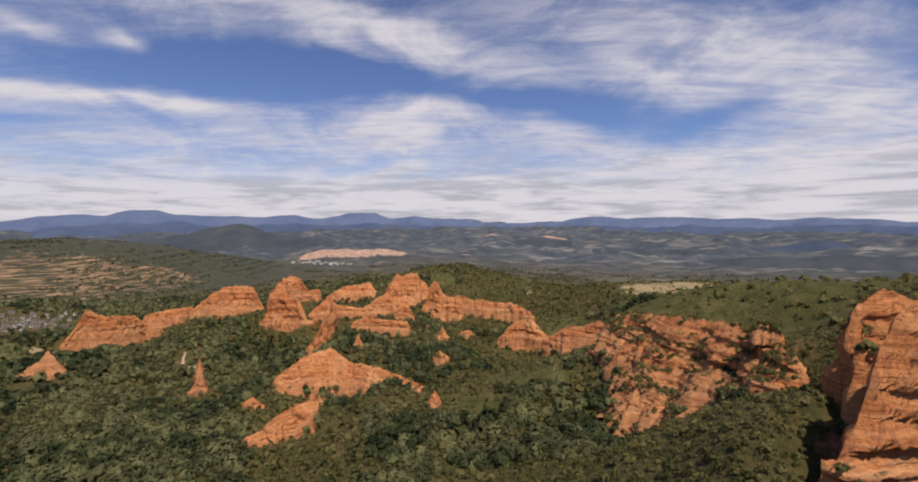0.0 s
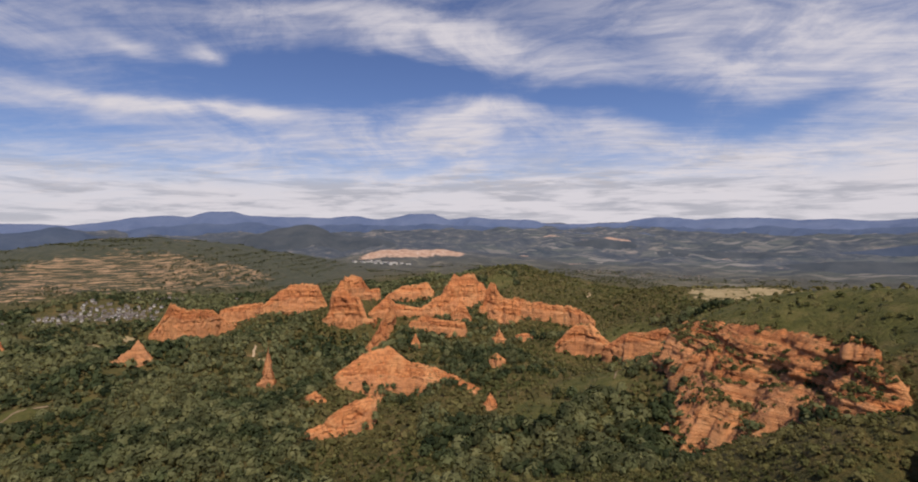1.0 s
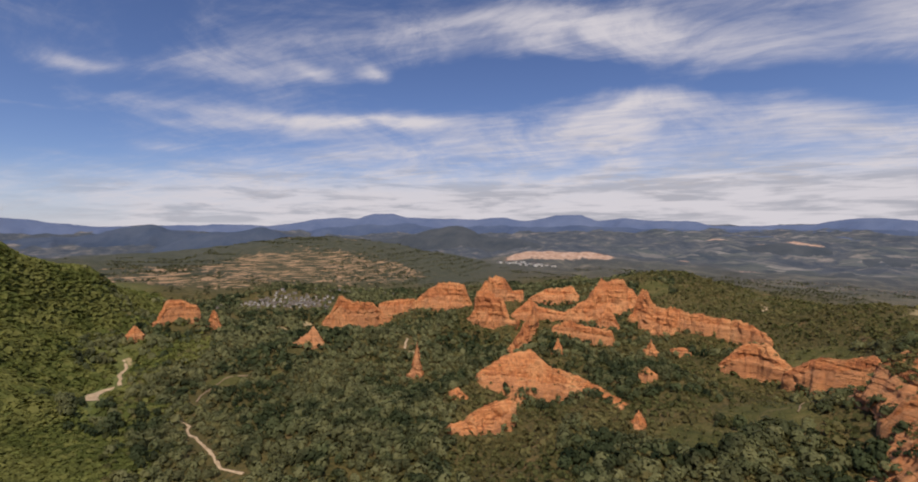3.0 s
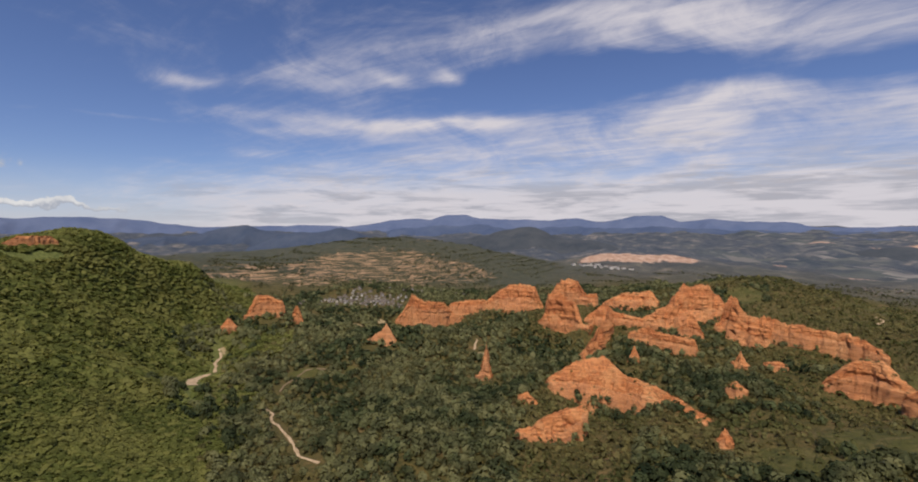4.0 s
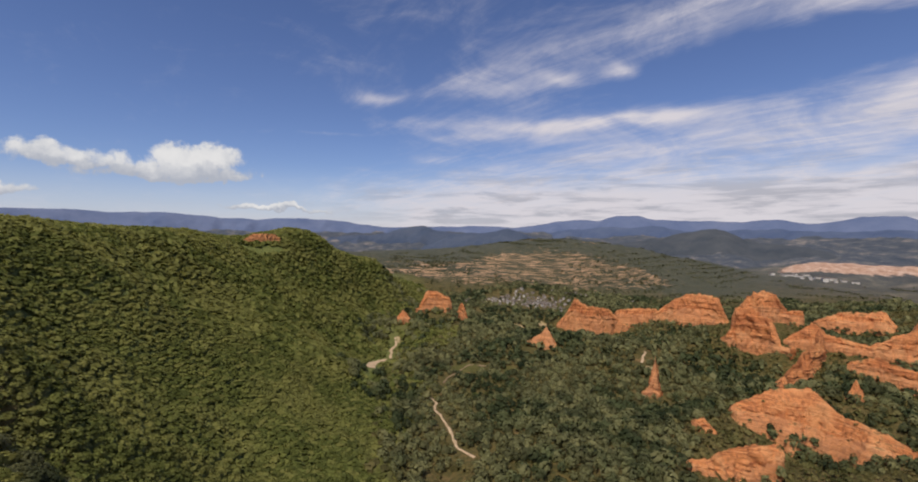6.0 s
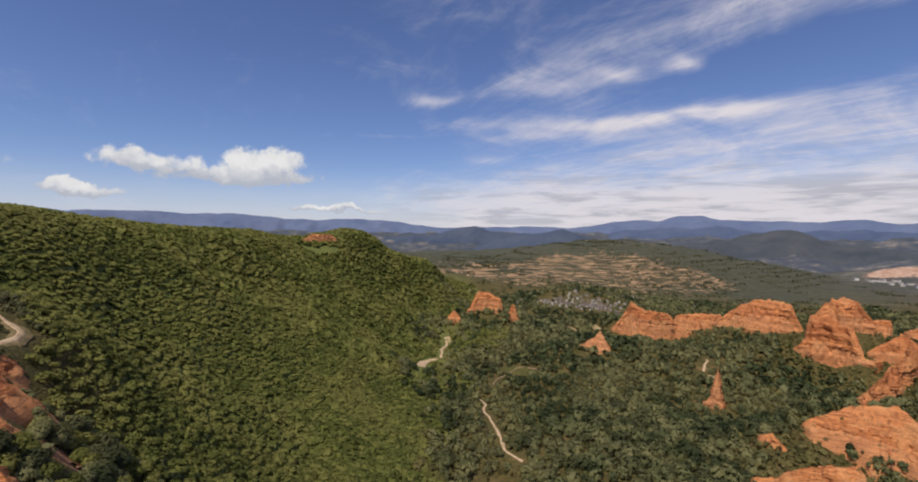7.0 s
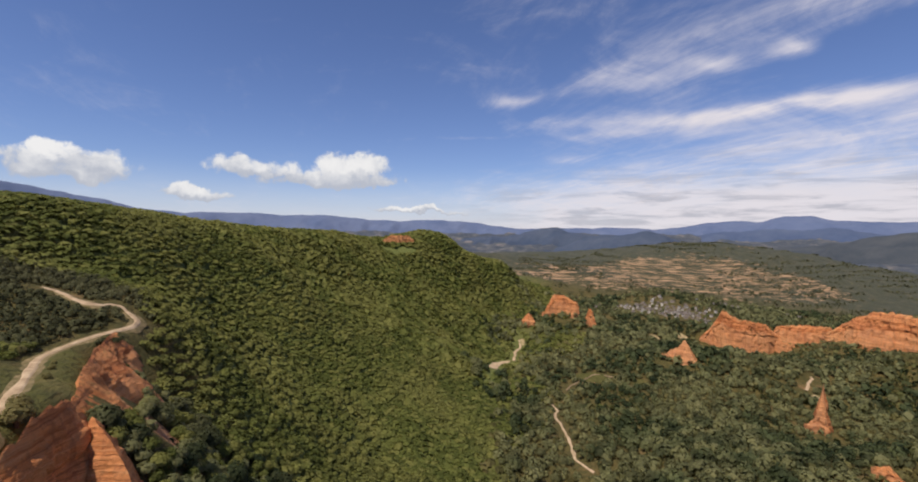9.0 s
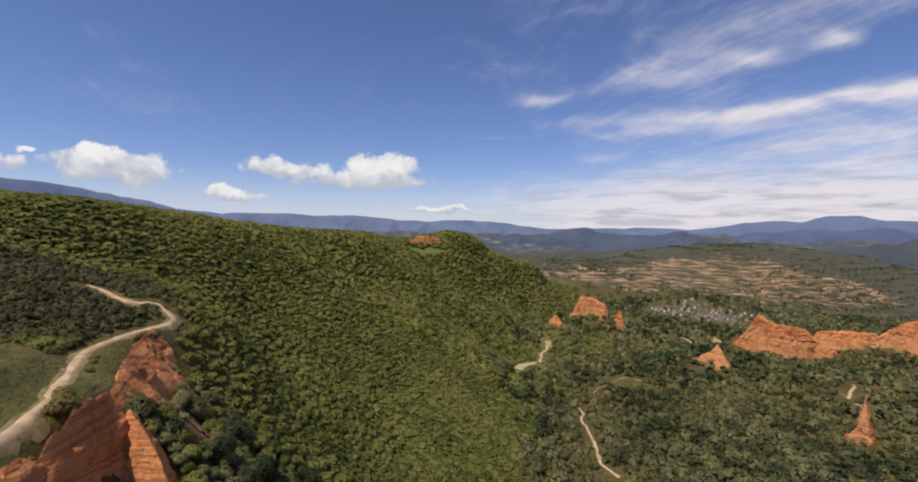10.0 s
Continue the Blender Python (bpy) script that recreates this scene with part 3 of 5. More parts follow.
for name, crest in CLIFFS.items():
    if name in ("roadside ridge", "near crest", "near rib"):
        continue
    for x, y, top, foot in crest[::2] if len(crest) > 3 else crest[1:2]:
        near = 1 - 0.75 * (top - foot) / math.hypot(x, y)
        SPOTS.append((x, y, foot - 2.0))
        SPOTS.append((x * near, y * near, foot - 7.0 - 0.08 * (top - foot)))
SPOTS = np.array(SPOTS, float)


def solve_land():
    xy = SPOTS[:, :2]
    d = np.sqrt(((xy[:, None] - xy[None]) ** 2).sum(-1) + 25.0 ** 2)
    return np.linalg.solve(d + 4.0 * -np.eye(len(xy)), SPOTS[:, 2] - 60.0)


LAND_WEIGHTS = solve_land()


def lattice(ix, iy, seed):
    h = (ix * 374761393 + iy * 668265263 + seed * 974634777) & 0xFFFFFFFF
    h = ((h ^ (h >> 13)) * 1274126177) & 0xFFFFFFFF
    h = h ^ (h >> 16)
    return (h & 0xFFFF) / 65535.0 * 6.2831853


def gradient_noise(x, y, seed):
    ix, iy = np.floor(x).astype(np.int64), np.floor(y).astype(np.int64)
    fx, fy = x - ix, y - iy
    u, v = fx * fx * fx * (fx * (fx * 6 - 15) + 10), fy * fy * fy * (fy * (fy * 6 - 15) + 10)

    def corner(i, j):
        a = lattice(ix + i, iy + j, seed)
        return np.cos(a) * (fx - i) + np.sin(a) * (fy - j)

    low = corner(0, 0) * (1 - u) + corner(1, 0) * u
    high = corner(0, 1) * (1 - u) + corner(1, 1) * u
    return (low * (1 - v) + high * v) * 1.5


def waves(x, y, seed, size, octaves=4, rough=0.52):
    """Uneven relief between about -1 and 1; size: metres from one rise to the next."""
    x, y = np.broadcast_arrays(np.asarray(x, float), np.asarray(y, float))
    total, amp, k = 0, 1.0, 1.0 / size
    for o in range(octaves):
        total = total + amp * gradient_noise(x * k + 17.3 * o + 0.37, y * k - 9.1 * o + 0.71, seed * 31 + o)
        amp, k = amp * rough, k * 2.03
    return total * 1.15


def ridged(x, y, seed, size, octaves=3):
    """Sharp-edged relief between 0 and 1: high along creases."""
    x, y = np.broadcast_arrays(np.asarray(x, float), np.asarray(y, float))
    total, amp, k, norm = 0, 1.0, 1.0 / size, 0
    for o in range(octaves):
        total = total + amp * (1 - np.minimum(np.abs(gradient_noise(x * k + 5.7 * o + 0.3, y * k + 3.1 * o + 0.6, seed * 29 + o)) * 2.2, 1))
        norm += amp
        amp, k = amp * 0.5, k * 2.1
    return total / norm


def land(x, y):
    x, y = np.asarray(x, float), np.asarray(y, float)
    shape, x, y = x.shape, x.ravel(), y.ravel()
    out = np.empty(len(x))
    for i in range(0, len(x), 40000):
        s = slice(i, i + 40000)
        d = np.sqrt((x[s, None] - SPOTS[:, 0]) ** 2 + (y[s, None] - SPOTS[:, 1]) ** 2 + 25.0 ** 2)
        out[s] = 60.0 + d @ LAND_WEIGHTS
    r = np.hypot(x, y)
    out += waves(x, y, 3, 120, 5) * np.clip(r / 160, 0.2, 1) * 7.0
    ridge = np.clip((-x - 120) / 150, 0, 1) * np.clip((420 - 0.55 * -x - y) / 160 + 1, 0, 1) * np.clip((1000 + x) / 200, 0, 1)
    out += waves(-0.85 * x + 0.5 * y, 0.3 * (0.5 * x + 0.85 * y), 9, 150, 3) * 11 * ridge
    out += waves(x, y, 5, 520, 4) * np.clip((r - 900) / 900, 0, 1) * 16
    out += (ridged(x, y, 71, 420, 4) - 0.55) * np.clip((r - 2150) / 350, 0, 1) * np.clip((4500 - r) / 400, 0, 1) * 34
    for name, (width, crest) in RISES.items():
        gap, top = near_crest(x, y, [(*polar(a, d, WEST_POST if name in WESTERN else (0, 0)), z) for a, d, z in crest])
        out += np.exp(-(gap / width) ** 2) * (top + 0.3 * waves(x, y, 19, 90, 3) * width / 40 - out)
    return out.reshape(shape)


# rounded crests that stand out of the land: half width, then (azimuth, distance, height) along the crest
RISES = {
    "wooded ridge": (62, [(124, 470, 231), (119, 464, 227), (115.1, 451, 224), (110.7, 474, 220), (105.7, 550, 216), (100.2, 580, 207), (94, 670, 199), (90, 690, 197), (86.5, 750, 194),
                          (84, 830, 185), (81, 850, 181), (79, 852, 178), (77.2, 868, 189), (75.6, 878, 196), (73.6, 884, 192), (72.2, 888, 180), (70.9, 893, 160), (68, 908, 140)]),
    "vineyard hill": (270, [(60, 1640, 84), (54.9, 1720, 103), (51.4, 1750, 127), (47.8, 1750, 145), (44.2, 1750, 158), (40.5, 1750, 157), (37, 1750, 146),
                            (33.5, 1740, 130), (30, 1700, 101), (26.7, 1650, 72), (23.5, 1600, 36)]),
    "west vineyard": (150, [(72, 1480, 116), (69.5, 1480, 125), (65.1, 1480, 120), (61.2, 1440, 106), (57.5, 1380, 92)]),
    "spur top": (11, [(114.9, 95, 157), (111.5, 112, 156), (108.0, 126, 156), (105.9, 146, 156), (105.3, 171, 155), (104.7, 196, 154), (104.4, 217, 154), (103.4, 232, 154), (101.8, 245, 155)]),
    "grove knoll": (52, [(41.6, 705, 39), (38.0, 716, 41)]),
    "straw terrace": (70, [(-17.5, 800, 95), (-22, 800, 97), (-26, 800, 98), (-30, 800, 97), (-33, 810, 96)]),
}


def near_crest(x, y, pts):
    """Distance of places to a crest line, and the crest's height abreast of them."""
    best, top = np.full(x.shape, 1e9), np.zeros(x.shape)
    for (ax, ay, az), (bx, by, bz) in zip(pts[:-1], pts[1:]):
        ux, uy = bx - ax, by - ay
        t = np.clip(((x - ax) * ux + (y - ay) * uy) / (ux * ux + uy * uy + 1e-9), 0, 1)
        d = np.hypot(x - ax - t * ux, y - ay - t * uy)
        top = np.where(d < best, az + t * (bz - az), top)
        best = np.minimum(best, d)
    return best, top


def near_line(x, y, pts):
    """Distance of places to a polyline, and how far along it."""
    best = np.full(x.shape, 1e9)
    for (ax, ay), (bx, by) in zip(pts[:-1], pts[1:]):
        ux, uy = bx - ax, by - ay
        t = np.clip(((x - ax) * ux + (y - ay) * uy) / (ux * ux + uy * uy + 1e-9), 0, 1)
        best = np.minimum(best, np.hypot(x - ax - t * ux, y - ay - t * uy))
    return best


def blob(x, y, az, d, across, along, post=(0.0, 0.0)):
    """1 in the middle of an oval patch that lies at (az, d), 0 at its rim."""
    cx, cy = polar(az, d, post)
    a = radians(az)
    u = ((x - cx) * math.cos(a) + (y - cy) * math.sin(a)) / across
    v = (-(x - cx) * math.sin(a) + (y - cy) * math.cos(a)) / along
    return np.clip(1.25 - np.hypot(u, v), 0, 1)


def patches(x, y, rows):
    out = np.zeros(x.shape)
    for row in rows:
        out = np.maximum(out, blob(x, y, *row))
    return out


# patches as (azimuth, distance, half width, half depth)
GRASS = [(-35, 440, 120, 110), (-25, 520, 110, 120), (-45, 520, 150, 150), (-12, 620, 60, 70), (-2, 380, 40, 45), (2, 900, 40, 60), (-8, 1000, 60, 60),
         (119, 180, 26, 80, WEST_POST), (112, 215, 13, 42, WEST_POST), (-9, 440, 45, 60), (51, 596, 34, 18), (30, 640, 14, 16), (124, 350, 34, 60, WEST_POST), (46, 600, 12, 22)]
DRY = [(50, 1290, 320, 190), (40, 1320, 270, 180), (58, 1230, 120, 120), (33, 1380, 120, 100), (45, 1740, 40, 30), (38, 1680, 40, 30)]
STRAW = [(-28, 785, 112, 95), (-23.5, 775, 70, 60), (-32, 800, 80, 75), (45.5, 840, 16, 18), (30.5, 640, 16, 9), (-40, 880, 60, 40), (9, 560, 12, 4), (33, 663, 20, 7), (43, 886, 16, 9), (60, 715, 8, 10)]
SOIL = [(-21, 380, 20, 24), (-27, 330, 14, 18), (-36, 240, 9, 12), (-41, 172, 12, 16), (-16, 450, 10, 12), (-6, 500, 10, 5), (3, 620, 9, 5), (12, 520, 8, 5),
        (104, 200, 8, 16, WEST_POST), (65.5, 560, 10, 12), (51, 580, 12, 7)]
BARE = [(13.5, 2060, 190, 120), (8.6, 2080, 110, 90), (17.5, 2020, 90, 70), (-11.5, 3050, 140, 60), (-8, 3000, 60, 30), (-4, 2950, 90, 30), (0, 2250, 80, 60),
        (-7, 2100, 110, 30), (-20, 2500, 200, 22), (-28, 2300, 160, 20), (-36, 2600, 220, 30)]


def build_ground():
    az = np.radians(np.concatenate([np.arange(-60, 135, 0.40), np.arange(135, 300, 3.0)]))
    r = np.concatenate([[6, 15, 25], 36 * np.exp(np.linspace(0, math.log(4900 / 36), 265))])
    A, R = np.meshgrid(az, r, indexing="ij")
    X, Y = -R * np.sin(A), R * np.cos(A)
    Z = land(X, Y)
    na, nr = A.shape
    verts = np.stack([X, Y, Z], -1).reshape(-1, 3)
    verts = np.vstack([verts, [[0, 0, float(land(0.0, 0.0))]]])
    i = np.arange(na)[:, None] * nr + np.arange(nr - 1)[None]
    j = ((np.arange(na) + 1) % na)[:, None] * nr + np.arange(nr - 1)[None]
    quads = np.stack([i, i + 1, j + 1, j], -1).reshape(-1, 4)
    tris = [(len(verts) - 1, int(a * nr), int(((a + 1) % na) * nr)) for a in range(na)]
    me = bpy.data.meshes.new("ground")
    me.from_pydata(verts.tolist(), [], quads.tolist() + tris)
    x, y = verts[:, 0], verts[:, 1]
    d, az = np.hypot(x, y), np.degrees(np.arctan2(-x, y))
    fields = {"grass": patches(x, y, GRASS), "dry": patches(x, y, DRY), "straw": patches(x, y, STRAW), "soil": patches(x, y, SOIL),
              "bare": patches(x, y, BARE), "fields": np.clip((10 - az) / 8, 0, 1), "moor": np.clip((d - 1080) / 160, 0, 1) * np.clip((2250 - d) / 300, 0, 1) * np.clip((az - 16) / 8, 0, 1) * np.clip((80 - az) / 8, 0, 1),
              # distant: share of the painted haze colour, growing from 1150 m outwards
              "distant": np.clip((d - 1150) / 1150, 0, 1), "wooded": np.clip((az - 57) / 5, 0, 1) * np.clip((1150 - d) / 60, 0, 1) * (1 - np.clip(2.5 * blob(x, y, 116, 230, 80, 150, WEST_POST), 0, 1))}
    for key, values in fields.items():
        me.attributes.new(key, "FLOAT", "POINT").data.foreach_set("value", values.astype(np.float32))
    me.materials.append(GROUND)
    me.shade_smooth()
    return tagged(new("ground", me), "rolling valley ground with scrub, dry grass and red soil", "ground", kind="structure")


build_ground()


def mesh_from(name, verts, faces, mat, smooth_it=True):
    me = bpy.data.meshes.new(name)
    verts, faces = np.asarray(verts, np.float32), np.asarray(faces, np.int32)
    n, k = faces.shape
    me.vertices.add(len(verts))
    me.vertices.foreach_set("co", verts.ravel())
    me.loops.add(n * k)
    me.loops.foreach_set("vertex_index", faces.ravel())
    me.polygons.add(n)
    me.polygons.foreach_set("loop_start", np.arange(0, n * k, k, dtype=np.int32))
    me.polygons.foreach_set("loop_total", np.full(n, k, np.int32))
    me.materials.append(mat)
    me.update(calc_edges=True)
    me.validate()
    if smooth_it:
        me.shade_smooth()
    return me


def mountain_range(name, profile, dist, depth, mat, label, seed, rough, taper=0.0):
    """A long range or a single hill seen across the valley: crest height given as azimuth and rise in degrees, from east to west.
    taper: degrees over which its ends run out into the plain."""
    lo, hi = profile[0][0], profile[-1][0]
    step = 0.22
    az = np.arange(lo, hi + step, step)
    rise = np.interp(az, [p[0] for p in profile], [p[1] for p in profile])
    k = np.hanning(7)[1:-1]
    rise = np.convolve(np.pad(rise, len(k) // 2, "edge"), k / k.sum(), "valid")
    crest = 200 + dist * np.tan(np.radians(rise))
    s = np.linspace(-1, 1, 41)
    A, S = np.meshgrid(np.radians(az), s, indexing="ij")
    D = dist + S * depth * (1 + 0.3 * waves(A * dist, 0 * S, seed + 1, 500, 2)) + waves(A * dist, S * 0, seed + 1, 900, 2) * depth * 0.12
    X, Y = -D * np.sin(A), D * np.cos(A)
    base = land(X, Y) - 25
    body = np.clip(1 - np.abs(S) ** 1.3, 0, 1)
    if taper:
        body = body * np.clip(np.minimum(az - lo, hi - az) / taper, 0, 1)[:, None] ** 0.7
    spurs = ridged(A * dist + 0.35 * S * depth, 0.25 * S * depth, seed + 3, 300, 4) - 0.5
    cut = 0.35 * waves(X, Y, seed, 420, 5) + 1.15 * spurs
    Z = base + (crest[:, None] - base) * body + rough * cut * body * (1 - body) ** 1.2 * 4.6 + rough * 0.34 * waves(A * dist, S * 0, seed + 7, 260, 5, 0.55) * body
    na, ns = A.shape
    i = np.arange(na - 1)[:, None] * ns + np.arange(ns - 1)[None]
    faces = np.stack([i, i + 1, i + ns + 1, i + ns], -1).reshape(-1, 4)
    me = mesh_from(name, np.stack([X, Y, Z], -1).reshape(-1, 3), faces, mat)
    return tagged(new(name, me), label, "mountains", kind="structure")


EAST_SKYLINE = [(-75, 0.4), (-60, 0.3), (-44.4, -0.2), (-42, 0.15), (-40, 0.11), (-37.9, 0.24), (-35.6, 0.03), (-33, 0.23), (-28.9, 0.2), (-24.8, 0.49), (-20.5, 0.26),
                (-15.9, 0.57), (-12.5, 0), (-8.3, -0.24), (-3.3, -0.07), (-1.2, 0.45), (1.7, 0.32), (6, 0.7), (8.5, 0.42), (10.3, 1.14), (13.1, 1.07), (17.1, 0.45), (19.7, 0.79), (22.9, 0.66)]
WEST_SKYLINE = [(27, 0.66), (31.4, 0.9), (33, 1.38), (35.4, 1.3), (37.3, 0.82), (38.7, 0.92), (40.8, 0.74), (42.4, 0.68), (44.7, 0.26), (47.2, -0.1), (50.9, 0.15), (54, 0.02), (60, -0.1),
                (64.3, -0.05), (67.9, 0.57), (72.9, 0.9), (78.7, 0.75), (85.7, 1.29), (92.4, 1.41), (97.3, 1.59), (100.8, 1.3), (105.1, 1.85), (109, 2.72), (113.4, 3.62), (117.3, 4.13), (130, 4.5), (140, 4)]
mountain_range("mountain_range", EAST_SKYLINE + WEST_SKYLINE, 4500, 330, FAR_HAZE, "blue hazy mountain range along the horizon", 11, 24)
# single hills before it, haze painted into their colours too
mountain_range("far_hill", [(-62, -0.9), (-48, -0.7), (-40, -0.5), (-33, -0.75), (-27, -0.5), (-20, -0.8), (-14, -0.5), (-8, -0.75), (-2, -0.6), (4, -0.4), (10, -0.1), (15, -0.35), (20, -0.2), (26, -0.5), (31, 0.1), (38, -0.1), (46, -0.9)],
               4080, 260, HAZE_BLUE, "haze-blue wooded hills under the mountain range", 53, 34, 4.0)
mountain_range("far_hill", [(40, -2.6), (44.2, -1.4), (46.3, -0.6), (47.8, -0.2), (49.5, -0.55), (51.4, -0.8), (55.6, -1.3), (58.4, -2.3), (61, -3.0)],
               3050, 360, MID_HAZE, "wooded hill with pale scars before the mountains", 67, 40, 2.0)
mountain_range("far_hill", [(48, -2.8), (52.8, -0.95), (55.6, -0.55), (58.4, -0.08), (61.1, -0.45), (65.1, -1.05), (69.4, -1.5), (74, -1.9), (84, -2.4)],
               3550, 420, MID_HAZE, "broad haze-blue wooded hill beyond the vineyards", 71, 44, 3.0)
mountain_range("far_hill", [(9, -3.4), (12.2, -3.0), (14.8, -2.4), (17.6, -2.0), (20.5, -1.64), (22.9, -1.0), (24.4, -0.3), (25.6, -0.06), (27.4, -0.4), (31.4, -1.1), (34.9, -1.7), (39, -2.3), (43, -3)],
               3000, 460, LOW_HAZE, "dark wooded hill with a rocky top", 83, 46, 2.0)
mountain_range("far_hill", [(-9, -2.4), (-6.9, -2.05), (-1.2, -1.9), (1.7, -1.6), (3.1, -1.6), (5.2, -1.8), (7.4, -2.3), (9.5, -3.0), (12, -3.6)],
               3250, 330, LOW_HAZE, "dark rounded hill behind the quarry", 97, 34, 1.5)
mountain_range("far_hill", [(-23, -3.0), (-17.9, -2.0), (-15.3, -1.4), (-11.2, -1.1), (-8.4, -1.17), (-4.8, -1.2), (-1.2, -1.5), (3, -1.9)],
               3700, 230, HAZE_BLUE, "haze-blue hills with pale cuttings above the plain", 101, 26, 3.0)
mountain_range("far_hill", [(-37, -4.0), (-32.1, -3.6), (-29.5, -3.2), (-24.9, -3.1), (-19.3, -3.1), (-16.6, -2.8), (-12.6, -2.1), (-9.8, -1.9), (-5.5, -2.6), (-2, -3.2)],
               2850, 270, LOW_HAZE, "long low wooded hill across the plain", 113, 26, 2.5)
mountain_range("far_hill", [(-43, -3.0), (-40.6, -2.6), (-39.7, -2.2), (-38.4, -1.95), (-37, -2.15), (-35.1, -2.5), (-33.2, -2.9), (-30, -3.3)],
               3150, 170, MID_HAZE, "small dark wooded hill in the plain", 127, 20, 2.0)
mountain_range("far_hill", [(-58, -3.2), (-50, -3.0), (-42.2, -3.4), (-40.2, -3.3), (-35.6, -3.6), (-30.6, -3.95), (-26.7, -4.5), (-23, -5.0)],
               2350, 170, LOW_HAZE, "low dark rise at the plain's edge", 131, 16, 2.0)


# ---- the red cliffs ----


FEET = []           # places on their lower skirts where trees stand
LEDGES = []         # level places on the cliffs where scrub takes hold


def cliff(name, crest, lean, back, wall, seed, jag=0.10, beds=1.0, step=1.6):
    """An eroded wall or pinnacle of red earth along a crest line. lean, back: width of its front and rear per metre of
    height; wall: how upright its sides are; beds: how far its layers stand out."""
    c = np.array(crest, float)
    seg = np.hypot(*np.diff(c[:, :2], axis=0).T)
    at = np.concatenate([[0], np.cumsum(seg)])
    h0 = max(4.0, (c[:, 2] - c[:, 3]).max())
    blade = name == "rock_ridge" and beds < 0.5 and jag < 0.08
    ends = max(c[0, 2] - c[0, 3], c[-1, 2] - c[-1, 3])
    pad = h0 * (0.05 if beds > 2.5 or ends < 0.2 * h0 else (0.12 if blade else 0.40) if name == "rock_ridge" else 0.22)
    hp = min(h0, 40.0)
    n = int(np.clip((at[-1] + 2 * pad) / min(step, h0 * 0.06 + 0.25), 30, 200 if beds < 2.5 else 280))
    u = np.linspace(-pad, at[-1] + pad, n)
    x, y = np.interp(u, at, c[:, 0]), np.interp(u, at, c[:, 1])
    for k, o in ((0, 1), (-1, -2)):
        m = (u < 0) if k == 0 else (u > at[-1])
        e = (c[k, :2] - c[o, :2]) / (np.hypot(*(c[k, :2] - c[o, :2])) + 1e-6)
        over = np.abs(np.where(u < 0, u, u - at[-1]))[m]
        x[m], y[m] = c[k, 0] + e[0] * over, c[k, 1] + e[1] * over
    dx, dy = np.gradient(x), np.gradient(y)
    w = max(3, int(n * 0.08)) | 1
    for _ in range(3):
        dx, dy = (np.convolve(np.pad(q, w // 2, "edge"), np.ones(w) / w, "valid") for q in (dx, dy))
    ln = np.hypot(dx, dy) + 1e-9
    nx, ny = dy / ln, -dx / ln
    if (nx * x + ny * y).mean() > 0:                 # the front looks at the valley
        nx, ny = -nx, -ny
    top, foot = np.interp(u, at, c[:, 2]), np.interp(u, at, c[:, 3])
    fade = np.clip(1 - np.where(u < 0, -u, np.where(u > at[-1], u - at[-1], 0)) / pad, 0, 1)
    high = (top - foot) * fade ** 0.6
    notch = waves(u, 0 * u + seed, seed, 22, 4, 0.6) + 0.5 * np.round(2.2 * waves(u, 0 * u, seed + 2, 10, 2)) / 2.2
    high = np.maximum(high * (1 + jag * notch) + 0.35 * jag * h0 * waves(u, 0 * u, seed + 9, 3.2, 2), 0.3)
    rows = int(np.clip(h0 / 0.8, 20, 72)) if beds < 2.5 else 170
    s = np.concatenate([np.linspace(-1.0, -0.05, rows), np.linspace(0, 1.0, int(rows * 0.7))])
    U, S = np.meshgrid(u, s, indexing="ij")
    H = high[:, None]
    F = np.abs(S)
    rise = 1 - F ** wall
    skirt = np.clip((F - 0.72) / 0.28, 0, 1)
    if 1.3 < beds < 2.5:                                    # stepped in ledges
        k = h0 / 9.0
        q = rise * k + 0.22 * waves(U, 0 * U, seed + 21, 60, 2)
        stair = np.floor(q) + np.clip((q - np.floor(q)) * 2.4 - 0.7, 0, 1)
        rise = rise + 0.5 * (stair - q) / k * np.clip(rise * 3, 0, 1) * np.clip((1 - rise) * 5, 0, 1)
    Z = foot[:, None] + H * rise - skirt ** 2 * (min(13.0, 0.6 * h0 + 2.0) + 0.08 * h0)
    wide = np.where(S < 0, lean, back) * (0.75 * H + 0.25 * h0 * fade[:, None] ** 0.5) * (1 + (0.30 if beds < 2.5 else 0.05) * waves(U, 0 * U, seed + 45, 0.5 * h0 + 6, 3)) + 0.8
    bend = U + 3.0 * waves(Z, U, seed + 33, 14, 2)
    gul = ridged(bend + 0.15 * Z, Z * 0.18, seed + 3, 13 + 0.10 * h0, 4) - 0.5
    flute = ridged(bend, Z * 0.1, seed + 4, 5.0, 2) - 0.5
    crack = np.clip((ridged(bend + 9, Z * 0.06, seed + 41, 12.0, 2) - 0.74) / 0.26, 0, 1)
    lay = waves(Z + 0.06 * U, 0.03 * U, seed + 5, 4.6, 3, 0.75)
    lay = lay + 0.8 * np.tanh(4.5 * waves(Z + 0.06 * U, 0.02 * U, seed + 15, 8.0, 1))
    face = np.clip(F * 2.2, 0, 1) * (1 - 0.45 * skirt)
    soft = 1.0 if beds < 1.3 else 0.55 if beds < 2.5 else 0.25
    calm = 0.5 if blade else 0.55 if name == "rock_wall" else 0.35 if beds < 0.25 else 1.0
